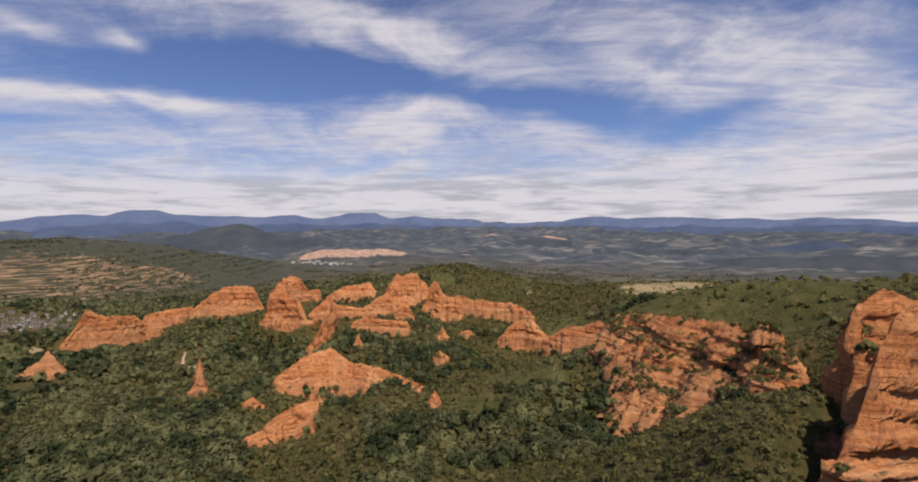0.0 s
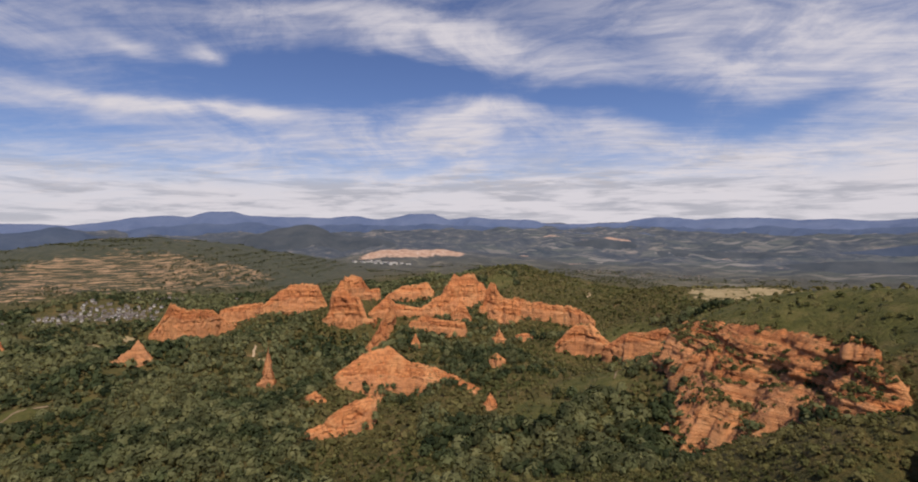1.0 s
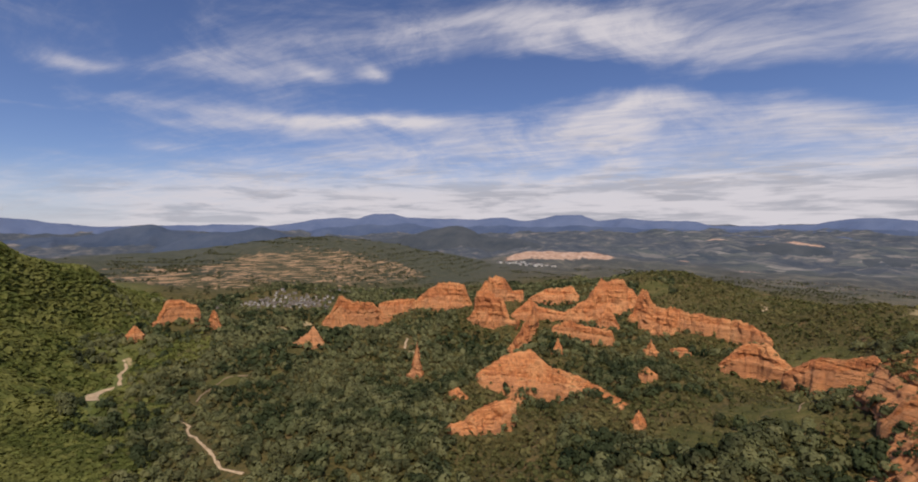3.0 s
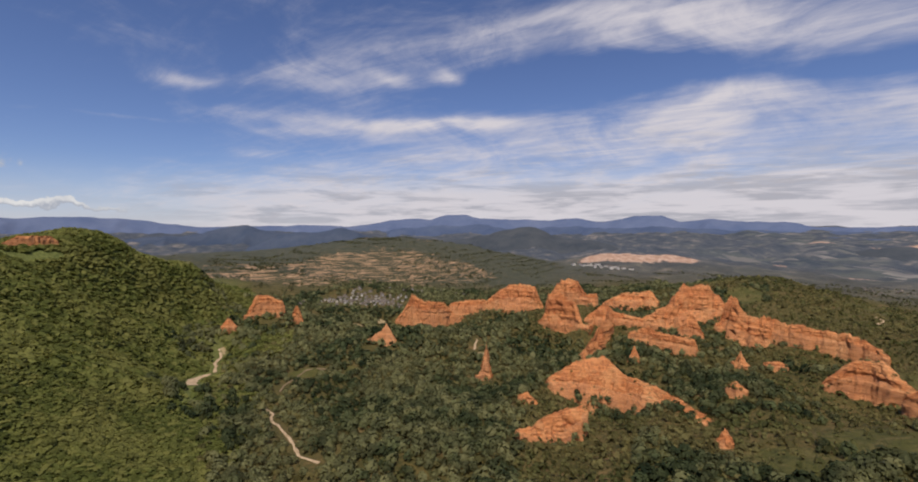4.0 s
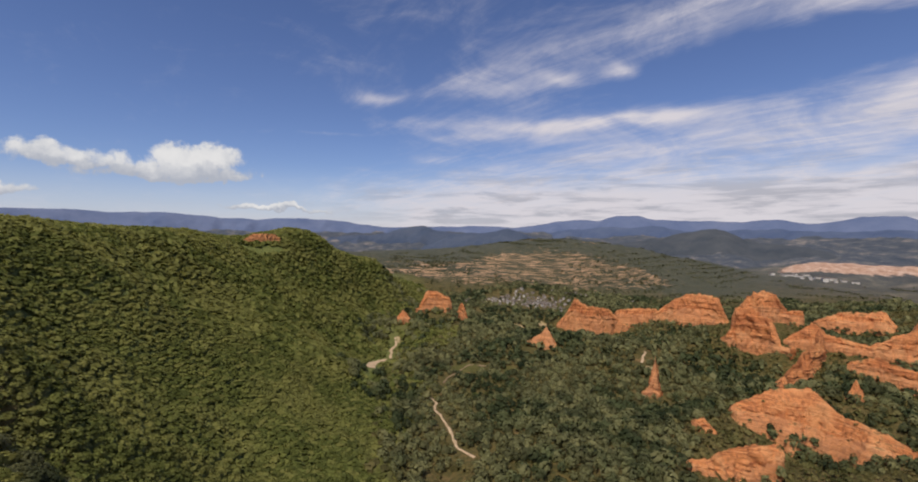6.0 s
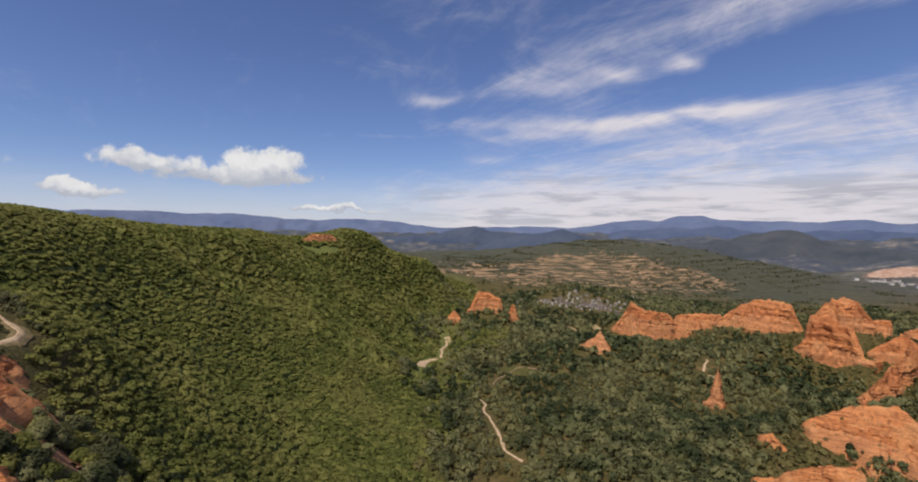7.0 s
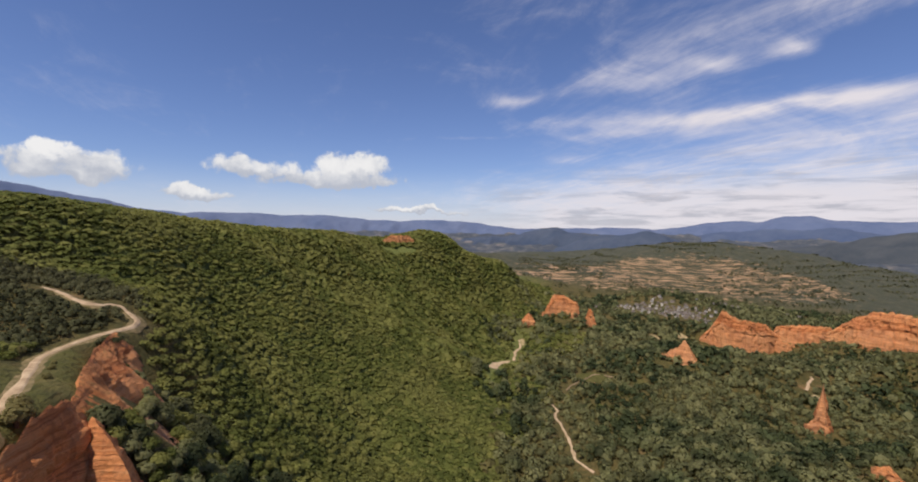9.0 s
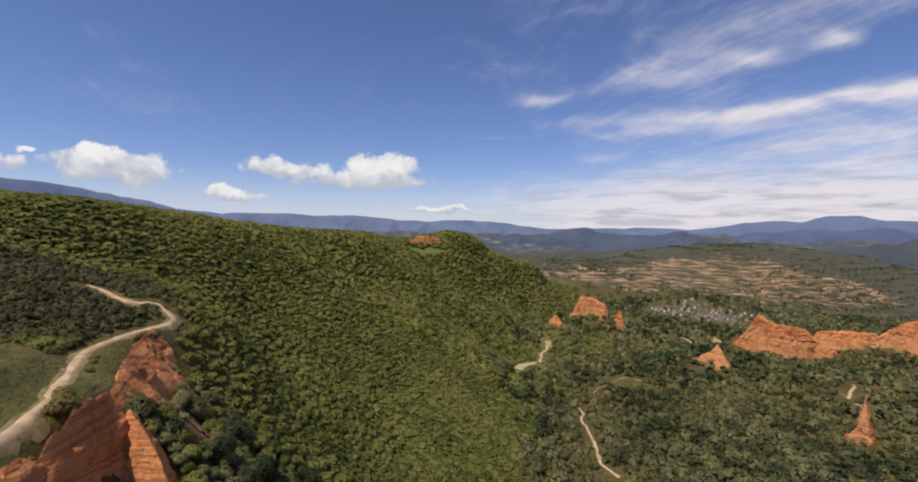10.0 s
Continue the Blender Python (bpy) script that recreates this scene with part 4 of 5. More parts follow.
    push = -max(0.03, 0.24 * soft ** 2 * calm - 0.035 * beds) * hp * (1.5 if h0 < 26 else 1.0) * gul - (0.085 * hp + 0.6) * soft * max(calm, 0.8 * (name == "rock_wall")) * flute - (0.055 * hp + 0.2) * soft * (0.25 if name == "rock_ridge" and beds < 0.5 else 1.0) * crack
    push = push + max(beds, 0.5 if beds > 0.25 else 0.1) * (0.020 * hp + 0.2) * lay + 0.9 * waves(U + Z, Z - U, seed + 6, 4.0, 3)
    if beds > 1.3 and h0 > 30 and name == "rock_wall" and lean < 0.3:        # massive tiers with deep level grooves
        q = Z / 7.0 + 0.22 * waves(Z, 0 * Z, seed + 51, 30, 2) + 0.16 * waves(U, 0.3 * Z, seed + 52, 45, 2)
        q = q - np.floor(q)
        push = (push if beds < 2.5 else 0.35 * push) + (1.0 if beds < 2.5 else 4.2) * (np.clip(q / 0.18, 0, 1) * (1 - 0.55 * q ** 3) - 0.7)
    out = S * wide * (1 + (0.55 if beds < 2.5 else 0.1) * skirt) + np.sign(S) * face * push
    out = out + (0.03 if beds < 0.25 or blade else 0.16 if beds < 1.3 else 0.09 if beds < 2.5 else 0.035) * h0 * waves(u, 0 * u, seed + 7, 0.9 * h0 + 10, 3)[:, None]
    out = out * np.clip(fade * 4, 0, 1)[:, None]      # the ends close
    X, Y = x[:, None] - nx[:, None] * out, y[:, None] - ny[:, None] * out
    Z = Z + (0.022 * h0 * waves(X, Y, seed + 8, 6, 3) + 0.5 * waves(X, Y, seed + 18, 2.2, 2)) * np.clip(rise, 0, 1)
    root = new(name)
    root.location = (float(x.mean()), float(y.mean()), float(foot.min()))
    low = int((s < -0.70).sum())
    front = int((s < 0).sum())
    co = np.stack([X - root.location.x, Y - root.location.y, Z - root.location.z], -1)
    for key, j0, j1, mat, said in (("scree_apron", 0, low, PALE if beds < 0.25 else SCREE, "paler sandy scree apron"), ("front_face", low, front, PALE if beds < 0.25 else ROCK, ""), ("rear_face", front, len(s) - 1, ROCK, "")):
        sub = co[:, j0:j1 + 1]
        nu, ns = sub.shape[:2]
        i = np.arange(nu - 1)[:, None] * ns + np.arange(ns - 1)[None]
        faces = np.stack([i, i + 1, i + ns + 1, i + ns], -1).reshape(-1, 4)
        piece = new(key, mesh_from(key, sub.reshape(-1, 3), faces, mat))
        piece.parent = root
        tagged(piece, said)
    du, ds = np.gradient(np.stack([X, Y, Z], -1), axis=(0, 1))
    nrm = np.cross(du, ds)
    level = np.abs(nrm[..., 2]) / (np.linalg.norm(nrm, axis=-1) + 1e-9)
    luck = np.random.RandomState(seed).rand(*X.shape)
    ledged = 1.3 < beds < 2.5 or lean > 0.65
    pick = (level > (0.70 if ledged else 0.80)) & (waves(X, Y, seed + 31, 16, 2) > -0.05) & (luck < (0.40 if ledged else 0.008))
    if h0 > 10:
        toe = (rise < 0.16) & (S < 0) & (waves(X, Y, seed + 61, 22, 2) > -0.25) & (luck < 0.16)
        FEET.append(np.stack([X[toe], Y[toe], Z[toe]], -1))
    LEDGES.append(np.stack([X[pick], Y[pick], Z[pick]], -1))
    return root


# name, lean, back, wall, kind
CLIFF_LOOK = {
    "table cliff": ("rock_wall", 0.16, 0.4, 3.2, 0.04, 0.6, "broad flat-topped red earth cliff among chestnut woods"),
    "saddle": ("rock_wall", 0.25, 0.4, 2.4, 0.06, 0.6, "low red earth saddle joining two cliffs"),
    "sloping cliff": ("rock_wall", 0.28, 0.4, 1.9, 0.07, 0.6, "sloping red earth cliff with bedded upper edge"),
    "tower": ("rock_pinnacle", 0.13, 0.25, 1.7, 0.1, 0.6, "tall red earth tower with scree skirt"),
    "rear pinnacle": ("rock_pinnacle", 0.22, 0.3, 1.6, 0.1, 0.6, "red earth pinnacle behind a taller tower"),
    "crest outcrop": ("rock_pinnacle", 0.4, 0.5, 2, 0.1, 0.6, "small red earth outcrop on wooded crest"),
    "long outcrop": ("rock_ridge", 0.6, 0.6, 1.5, 0.1, 0.6, "low red earth outcrop on wooded crest"),
    "rising wall": ("rock_wall", 0.28, 0.35, 1.6, 0.08, 0.6, "red earth wall running up to a high peak"),
    "high peak": ("rock_pinnacle", 0.36, 0.4, 1.3, 0.08, 0.6, "highest red earth peak above the wooded valley"),
    "jagged pinnacle": ("rock_pinnacle", 0.28, 0.35, 1.2, 0.14, 0.6, "jagged red earth pinnacle beside the high peak"),
    "long wall": ("rock_wall", 0.28, 0.4, 1.8, 0.14, 0.6, "long red earth wall with bedded top"),
    "spur": ("rock_ridge", 0.17, 0.17, 1.1, 0.05, 0.6, "narrow red earth spur descending to a pyramid"),
    "bluff": ("rock_wall", 0.22, 0.4, 2, 0.1, 0.9, "blocky red earth bluff above the woods"),
    "tooth": ("rock_pinnacle", 0.3, 0.3, 1.35, 0.16, 0.6, "small pointed red earth pinnacle"),
    "pyramid": ("rock_ridge", 0.5, 0.6, 1.1, 0.035, 0.4, "red earth pyramid with a long low ridge"),
    "cone": ("rock_pinnacle", 0.5, 0.5, 1.35, 0.16, 0.6, "small red earth cone among trees"),
    "fluted ridge": ("rock_ridge", 0.4, 0.5, 1.05, 0.10, 0.3, "sharp fluted red earth ridge in the woods"),
    "hummock": ("rock_pinnacle", 0.6, 0.6, 1.35, 0.16, 0.6, "small red earth hummock among trees"),
    "nub": ("rock_pinnacle", 0.8, 0.7, 1.35, 0.16, 0.6, "small pale red earth nub among trees"),
    "stack": ("rock_pinnacle", 0.4, 0.4, 1.35, 0.16, 0.6, "small red earth stack among trees"),
    "slender stack": ("rock_pinnacle", 0.3, 0.4, 1.35, 0.16, 0.6, "slender red earth stack among trees"),
    "low outcrop": ("rock_pinnacle", 0.5, 0.5, 1.35, 0.16, 0.6, "low red earth outcrop among trees"),
    "round bluff": ("rock_wall", 0.3, 0.5, 2.4, 0.08, 1.2, "rounded bedded red earth bluff"),
    "shelf bluff": ("rock_wall", 0.36, 0.5, 2.2, 0.07, 1.25, "bedded red earth bluff below a grassy shelf"),
    "ledge cliff": ("rock_wall", 0.6, 0.6, 2, 0.06, 1.5, "bedded red earth cliff with scrub on its ledges"),
    "lower bluff": ("rock_wall", 0.5, 0.5, 2.4, 0.08, 1.6, "red earth bluff with scrub on its ledges"),
    "ledged slope": ("rock_wall", 0.62, 0.4, 1.2, 0.03, 1.4, "long ledged red earth slope with scrub on its steps"),
    "knob": ("rock_pinnacle", 0.9, 0.9, 1.5, 0.08, 0.6, "dark red earth knob on a cliff edge"),
    "slab": ("rock_wall", 0.7, 0.6, 1.5, 0.04, 0.8, "smooth red earth slab with scrub at its foot"),
    "buttress": ("rock_wall", 0.2, 0.2, 2, 0.05, 1.9, "big bedded red earth buttress close to the viewpoint"),
    "block": ("rock_pinnacle", 0.3, 0.12, 2.6, 0.04, 1.4, "rounded red earth block below a buttress"),
    "near cliff": ("rock_wall", 0.16, 0.06, 1.6, 0.04, 2.9, "massive bedded red earth cliff close to the viewpoint"),
    "knoll cliff": ("rock_wall", 0.2, 0.5, 2.4, 0.07, 0.6, "red earth cliff on a wooded knoll"),
    "dark pinnacle": ("rock_pinnacle", 0.16, 0.2, 2.2, 0.16, 0.6, "dark slender red earth pinnacle on a knoll"),
    "round knob": ("rock_pinnacle", 0.6, 0.6, 1.35, 0.16, 0.6, "rounded red earth knob on a wooded slope"),
    "stub": ("rock_pinnacle", 0.4, 0.6, 1, 0.1, 0.2, "stubby fluted red earth outcrop in the woods"),
    "spire": ("rock_pinnacle", 0.13, 0.14, 1.1, 0.07, 0.2, "slender leaning red earth spire in the woods"),
    "hilltop scar": ("rock_wall", 0.1, 0.3, 6, 0.06, 0.6, "dark red scar below the wooded hilltop"),
    "roadside ridge": ("rock_ridge", 0.64, 0.15, 1.15, 0.05, 0.4, "red earth scarp falling away below the dirt road"),
    "near crest": ("rock_ridge", 0.25, 0.12, 1.3, 0.05, 0.4, "steep shaded red earth scarp at the spur's edge"),
    "near rib": ("rock_ridge", 0.42, 0.4, 1.1, 0.05, 0.3, "sunlit red earth rib beside a steep scarp"),
    "near boulder": ("rock_pinnacle", 0.4, 0.4, 1.8, 0.05, 0.3, "small rounded red earth boulder by the crest"),
}
for k, (key, (kind, lean, back, wall, jag, beds, label)) in enumerate(CLIFF_LOOK.items()):
    tagged(cliff(kind, CLIFFS[key], lean, back, wall, 100 + 13 * k, jag, beds), label, "rock formation", group="red rock formations")

# ---- woods ----


def foot_distance(x, y):
    best = np.full(x.shape, 1e9)
    for crest in CLIFFS.values():
        h = max(t - f for _, _, t, f in crest)
        best = np.minimum(best, near_line(x, y, [c[:2] for c in crest]) - (0.34 if h > 45 else 0.22 if h > 42 else 0.12) * h)
        if h < 30:          # low outcrops stand free of tall trees towards the open valley
            best = np.minimum(best, near_line(x, y, [(0.972 * c[0], 0.972 * c[1]) for c in crest]) - 5)
    return best


ROAD = [(-92, -34), (-108, -36), (-125, -36), (-141, -39), (-165, -46), (-186, -53), (-205, -58), (-221, -56), (-235, -51), (-243, -45), (-250, -41), (-262, -42),
        (-268, -49), (-267, -56), (-262, -61), (-264, -67), (-271, -74), (-277, -82), (-276, -90)]
VALLEY_TRACK = [(-282, 246), (-295, 244), (-305, 243), (-316, 248), (-334, 256), (-361, 267), (-380, 273), (-392, 278), (-406, 288), (-424, 292)]
CLEARING = [(-500, 258), (-530, 270), (-552, 282), (-566, 298), (-556, 310)]
CLEARING_LANE = [(-556, 310), (-575, 323), (-593, 331), (-611, 348), (-630, 356)]
SPIRE_PATH = [(-340, 560), (-345, 572), (-351, 583), (-353, 590), (-360, 599)]
FOOTPATH = [(-446, 322), (-457, 341), (-465, 367), (-468, 386), (-458, 404)]
HOOK_ROAD = [polar(a, d) for a, d in ((-8.2, 930), (-8.8, 915), (-8.3, 900), (-8.9, 880))]
HEATH_TRACK = [polar(a, d) for a, d in ((-11.5, 430), (-11.8, 455), (-12.6, 480), (-13.8, 500))]


def crown_template(rng, quads, size, up=0.15):
    """Leaf clumps set over an uneven crown of unit radius: four corners each."""
    v = rng.normal(size=(quads, 3))
    v /= np.linalg.norm(v, axis=1)[:, None]
    v[:, 2] = np.abs(v[:, 2]) * 1.0 - 0.32 * (rng.rand(quads) < 0.35)
    lobes = rng.normal(size=(6, 3))
    lobes[:, 2] = np.abs(lobes[:, 2])
    lobes /= np.linalg.norm(lobes, axis=1)[:, None]
    near = (v @ lobes.T).max(1)
    rad = 0.66 + 0.38 * near ** 3 + rng.uniform(-0.10, 0.08, quads)
    p = v * rad[:, None] * [1, 1, 0.92 - 0.54 * up]
    n = v + 0.24 * rng.normal(size=(quads, 3)) + [0, 0, up]
    n /= np.linalg.norm(n, axis=1)[:, None]
    a = np.cross(n, rng.normal(size=(quads, 3)))
    a /= np.linalg.norm(a, axis=1)[:, None] + 1e-9
    b = np.cross(n, a)
    s = size * rng.uniform(0.7, 1.3, (quads, 1))
    corners = np.stack([p - a * s - b * s * 0.7, p + a * s - b * s * 0.6, p + a * s * 0.8 + b * s * 0.8, p - a * s * 0.7 + b * s * 0.75], 1)
    corners += n[:, None] * rng.uniform(-0.25, 0.25, (quads, 4, 1)) * s[:, None]
    soft = v + 0.30 * (n - v) + [0, 0, 0.20 + 1.4 * up]
    soft /= np.linalg.norm(soft, axis=1)[:, None]
    return corners.reshape(-1, 3), np.repeat(soft, 4, 0)


def scatter(cell, test, rng, area):
    x0, x1, y0, y1 = area
    gx, gy = np.meshgrid(np.arange(x0, x1, cell), np.arange(y0, y1, cell), indexing="ij")
    gx = gx + (np.arange(gx.shape[1]) % 2)[None] * cell * 0.5
    x = (gx + rng.uniform(-0.42, 0.42, gx.shape) * cell).ravel()
    y = (gy + rng.uniform(-0.42, 0.42, gy.shape) * cell).ravel()
    keep = test(x, y)
    return x[keep], y[keep]


def wood(name, x, y, radius, quads, size, mat, label, rng, variants=10, sink=0.0, category="woodland", z=None, up=0.15):
    """One body of trees or shrubs that nobody could count."""
    if not len(x):
        return
    z = land(x, y) if z is None else z
    temps = [crown_template(rng, quads, size, up) for _ in range(variants)]
    pick = rng.randint(0, variants, len(x))
    turn = rng.uniform(0, 6.283, len(x))
    parts, tones, normals = [], [], []
    for k, (t, soft) in enumerate(temps):
        m = pick == k
        c, s = np.cos(turn[m])[:, None], np.sin(turn[m])[:, None]
        r = radius[m][:, None]
        tall = r * rng.uniform(0.85 + 0.08 * up, 1.25 - 0.1 * up, r.shape)
        px = x[m][:, None] + r * (c * t[None, :, 0] - s * t[None, :, 1])
        py = y[m][:, None] + r * (s * t[None, :, 0] + c * t[None, :, 1])
        pz = z[m][:, None] + tall * (t[None, :, 2] + 0.55 - sink)
        parts.append(np.stack([px, py, pz], -1).reshape(-1, 3))
        tones.append(np.repeat(rng.rand(len(px)), px.shape[1]))
        normals.append(np.stack([c * soft[None, :, 0] - s * soft[None, :, 1], s * soft[None, :, 0] + c * soft[None, :, 1], np.repeat(soft[None, :, 2], len(px), 0)], -1).reshape(-1, 3))
    v = np.concatenate(parts)
    me = mesh_from(name, v, np.arange(len(v)).reshape(-1, 4), mat)
    me.normals_split_custom_set_from_vertices(np.concatenate(normals).tolist())
    me.attributes.new("tone", "FLOAT", "POINT").data.foreach_set("value", np.concatenate(tones).astype(np.float32))
    return tagged(new(name, me), label, category, kind="stuff")


def heath(x, y):
    return np.maximum(blob(x, y, 116, 300, 62, 62, WEST_POST), blob(x, y, 110, 300, 26, 30, WEST_POST))


def openness(x, y):
    """How much of a place is left free of trees: meadows, fields, red soil, tracks, cliffs."""
    o = np.maximum.reduce([patches(x, y, GRASS), patches(x, y, STRAW), patches(x, y, SOIL) * 0.9, patches(x, y, DRY) * 0.8])
    o = np.maximum(o, (near_line(x, y, ROAD) < 7) * 1.0)
    for line, gap in ((VALLEY_TRACK, 4), (CLEARING, 11), (CLEARING_LANE, 8), (SPIRE_PATH, 9), (FOOTPATH, 4), (HOOK_ROAD, 8), (HEATH_TRACK, 8)):
        near = [(0.985 * px, 0.985 * py) for px, py in line]
        o = np.maximum(o, np.minimum(near_line(x, y, line), near_line(x, y, near)) < gap)
    o = np.maximum(o, blob(x, y, 44.4, 1015, 105, 85) > 0.3)
    o = np.maximum(o, blob(x, y, 104.5, 186, 7, 12, WEST_POST) > 0.2)
    o = np.maximum(o, near_line(x, y, [(-232, -38), (-205, -34), (-182, -29), (-164, -26)]) < 9)        # the scarps below the road
    o = np.maximum(o, near_line(x, y, [(-140, -22), (-122, -14), (-100, -22)]) < 9)
    return o


NEAR_PLOT = (-225, -130, -55, 30)       # the stretch where trees are told apart singly


def in_plot(x, y):
    return (x > NEAR_PLOT[0]) & (x < NEAR_PLOT[1]) & (y > NEAR_PLOT[2]) & (y < NEAR_PLOT[3])


rng = np.random.RandomState(7)


def azimuth(x, y):
    return np.degrees(np.arctan2(-x, y))


def slope_wood(x, y):
    a, d = azimuth(x, y), np.hypot(x, y)
    return (a + 7 * waves(x, y, 47, 120, 3) + rng.uniform(-3, 3, len(x)) > 58) & (a < 128) & (d > 90) & (d < 1050) & (openness(x, y) < 0.45) & (heath(x, y) < 0.4) & (foot_distance(x, y) > 2)


def valley_wood(x, y):
    a, d = azimuth(x, y), np.hypot(x, y)
    gaps = waves(x, y, 41, 150, 3)
    return (a > -24) & (a + 7 * waves(x, y, 47, 120, 3) + rng.uniform(-3, 3, len(x)) <= 58.5) & (d > 240) & (d < 1150) & (openness(x, y) < 0.5) & (foot_distance(x, y) > 2) & (gaps > np.where(a > 25, -0.85, -0.22)) & (rng.rand(len(x)) < np.where(a > 25, 0.97, 0.8)) & ~((a < 0) & (d > 640))


x, y = scatter(4.0, slope_wood, rng, (-1050, 0, -330, 560))
SINGLE = [(a, b) for a, b in zip(x[in_plot(x, y)], y[in_plot(x, y)])]
x, y = x[~in_plot(x, y)], y[~in_plot(x, y)]
d = np.hypot(x, y)
close, far = d < 320, d > 520
wood("near_wood", x[close], y[close], rng.uniform(2.4, 4.2, close.sum()), 68, 0.178, LEAF_OAK, "dense oak wood on the slope below the spur", rng, sink=0.3, up=0.7)
x, y, far = x[~close], y[~close], far[~close]
wood("slope_wood", x[~far], y[~far], rng.uniform(2.8, 4.3, (~far).sum()), 22, 0.33, LEAF_OAK, "dense sunlit oak and chestnut wood on the slope", rng, sink=0.4, up=1.0)
wood("ridge_wood", x[far], y[far], rng.uniform(3.0, 4.5, far.sum()), 5, 0.72, LEAF_OAK, "dense green wood along the ridge", rng, sink=0.35, up=1.0)
x, y = scatter(3.1, lambda a, b: (heath(a, b) > 0.3) & (near_line(a, b, ROAD) > 6.5) & (patches(a, b, GRASS) < 0.35), rng, (-420, -130, -240, 0))
wood("heath", x, y, rng.uniform(1.2, 2.4, len(x)), 34, 0.29, LEAF_HEATH, "grey-green heath bushes above the dirt road", rng, category="heath")
x, y = scatter(8.0, valley_wood, rng, (-820, 420, 180, 1150))
far = np.hypot(x, y) > 620
wood("valley_wood", x[~far], y[~far], rng.uniform(2.8, 6.2, (~far).sum()) * (1 + 0.30 * waves(x[~far], y[~far], 43, 130, 2)), 84, 0.189, LEAF_CHESTNUT, "rounded chestnut trees filling the valley floor", rng, up=0.0)
wood("far_wood", x[far], y[far], rng.uniform(2.6, 5.8, far.sum()) * (1 + 0.30 * waves(x[far], y[far], 43, 130, 2)), 15, 0.44, LEAF_CHESTNUT, "dark woods behind the red cliffs", rng, up=0.0)


def scrub_ground(x, y):
    a, d = azimuth(x, y), np.hypot(x, y)
    return (a > -58) & (a < 26) & (d > 100) & (d < np.where(np.abs(a + 6) < 20, 1120, 900)) & ((a < 3) | (d > 200)) & (rng.rand(len(x)) < 0.8 - 0.62 * np.clip(patches(x, y, GRASS) * 1.6, 0, 1) - 0.75 * np.clip(patches(x, y, STRAW) * 2, 0, 1)) & (foot_distance(x, y) > -14)


x, y = scatter(2.7, lambda a, b: scrub_ground(a, b) & (np.hypot(a, b) < 330) & (azimuth(a, b) < -4), rng, (0, 300, 60, 330))
wood("near_scrub", x, y, rng.uniform(0.6, 1.5, len(x)) * rng.uniform(0.7, 1.5, len(x)), 21, 0.31, LEAF_SHRUB, "dense green broom and heath bushes below red cliffs", rng, category="scrub")
x, y = scatter(4.8, lambda a, b: scrub_ground(a, b) & ((np.hypot(a, b) > 330) | (azimuth(a, b) > -4)), rng, (-400, 640, 60, 1130))
a = scatter(5.2, lambda u, v: (azimuth(u, v) > 22) & (azimuth(u, v) < 62) & (np.hypot(u, v) > 250) & (np.hypot(u, v) < 880) & (foot_distance(u, v) > 0) & (openness(u, v) < 0.45) & (rng.rand(len(u)) < 0.35), rng, (-760, -90, 120, 820))
off = np.minimum(near_line(*a, VALLEY_TRACK), near_line(*a, CLEARING)) > 5
grown = np.concatenate([np.full(len(x), 1.3), np.full(off.sum(), 1.5)])
x, y = np.concatenate([x, a[0][off]]), np.concatenate([y, a[1][off]])
ledge = np.concatenate(LEDGES)
wood("scrub", x, y, grown * rng.uniform(0.6, 1.7, len(x)) * rng.uniform(0.6, 1.7, len(x)), 6, 0.64, LEAF_SHRUB, "low heath and broom scrub on red soil", rng, category="scrub")

wood("ledge_scrub", ledge[:, 0], ledge[:, 1], rng.uniform(0.5, 1.8, len(ledge)), 20, 0.38, LEAF_SHRUB, "low shrubs rooted on the ledges of red cliffs", rng, category="scrub",
     z=ledge[:, 2] - 0.3)


feet = np.concatenate(FEET)
wood("foot_wood", feet[:, 0], feet[:, 1], rng.uniform(1.4, 3.8, len(feet)), 40, 0.26, LEAF_CHESTNUT, "chestnut trees and bushes at the feet of red cliffs", rng,
     z=feet[:, 2] - 0.6)


def hedge_ground(x, y):
    a, d = azimuth(x, y), np.hypot(x, y)
    g = waves(x, y, 61, 260, 3)
    return (a > -50) & (a < 66) & (d > 1000) & (d < 1850) & (np.sin(land(x, y) * 0.62 + 5 * g) > 0.45 - 0.5 * (g > 0.15)) & (g > -0.25) & (patches(x, y, BARE) < 0.2) & (rng.rand(len(x)) < 0.8) & ~((blob(x, y, 44.4, 1015, 105, 85) > 0.3))


x, y = scatter(7.5, hedge_ground, rng, (-1900, 1500, 500, 2300))
wood("hedges", x, y, rng.uniform(1.0, 2.6, len(x)), 5, 0.66, LEAF_HEATH, "distant hedges and copses between dry fields", rng, category="hedge")


# single trees by the road and on the near slope


def part(name, me, parent, label=""):
    ob = new(name, me)
    ob.parent = parent
    return tagged(ob, label)


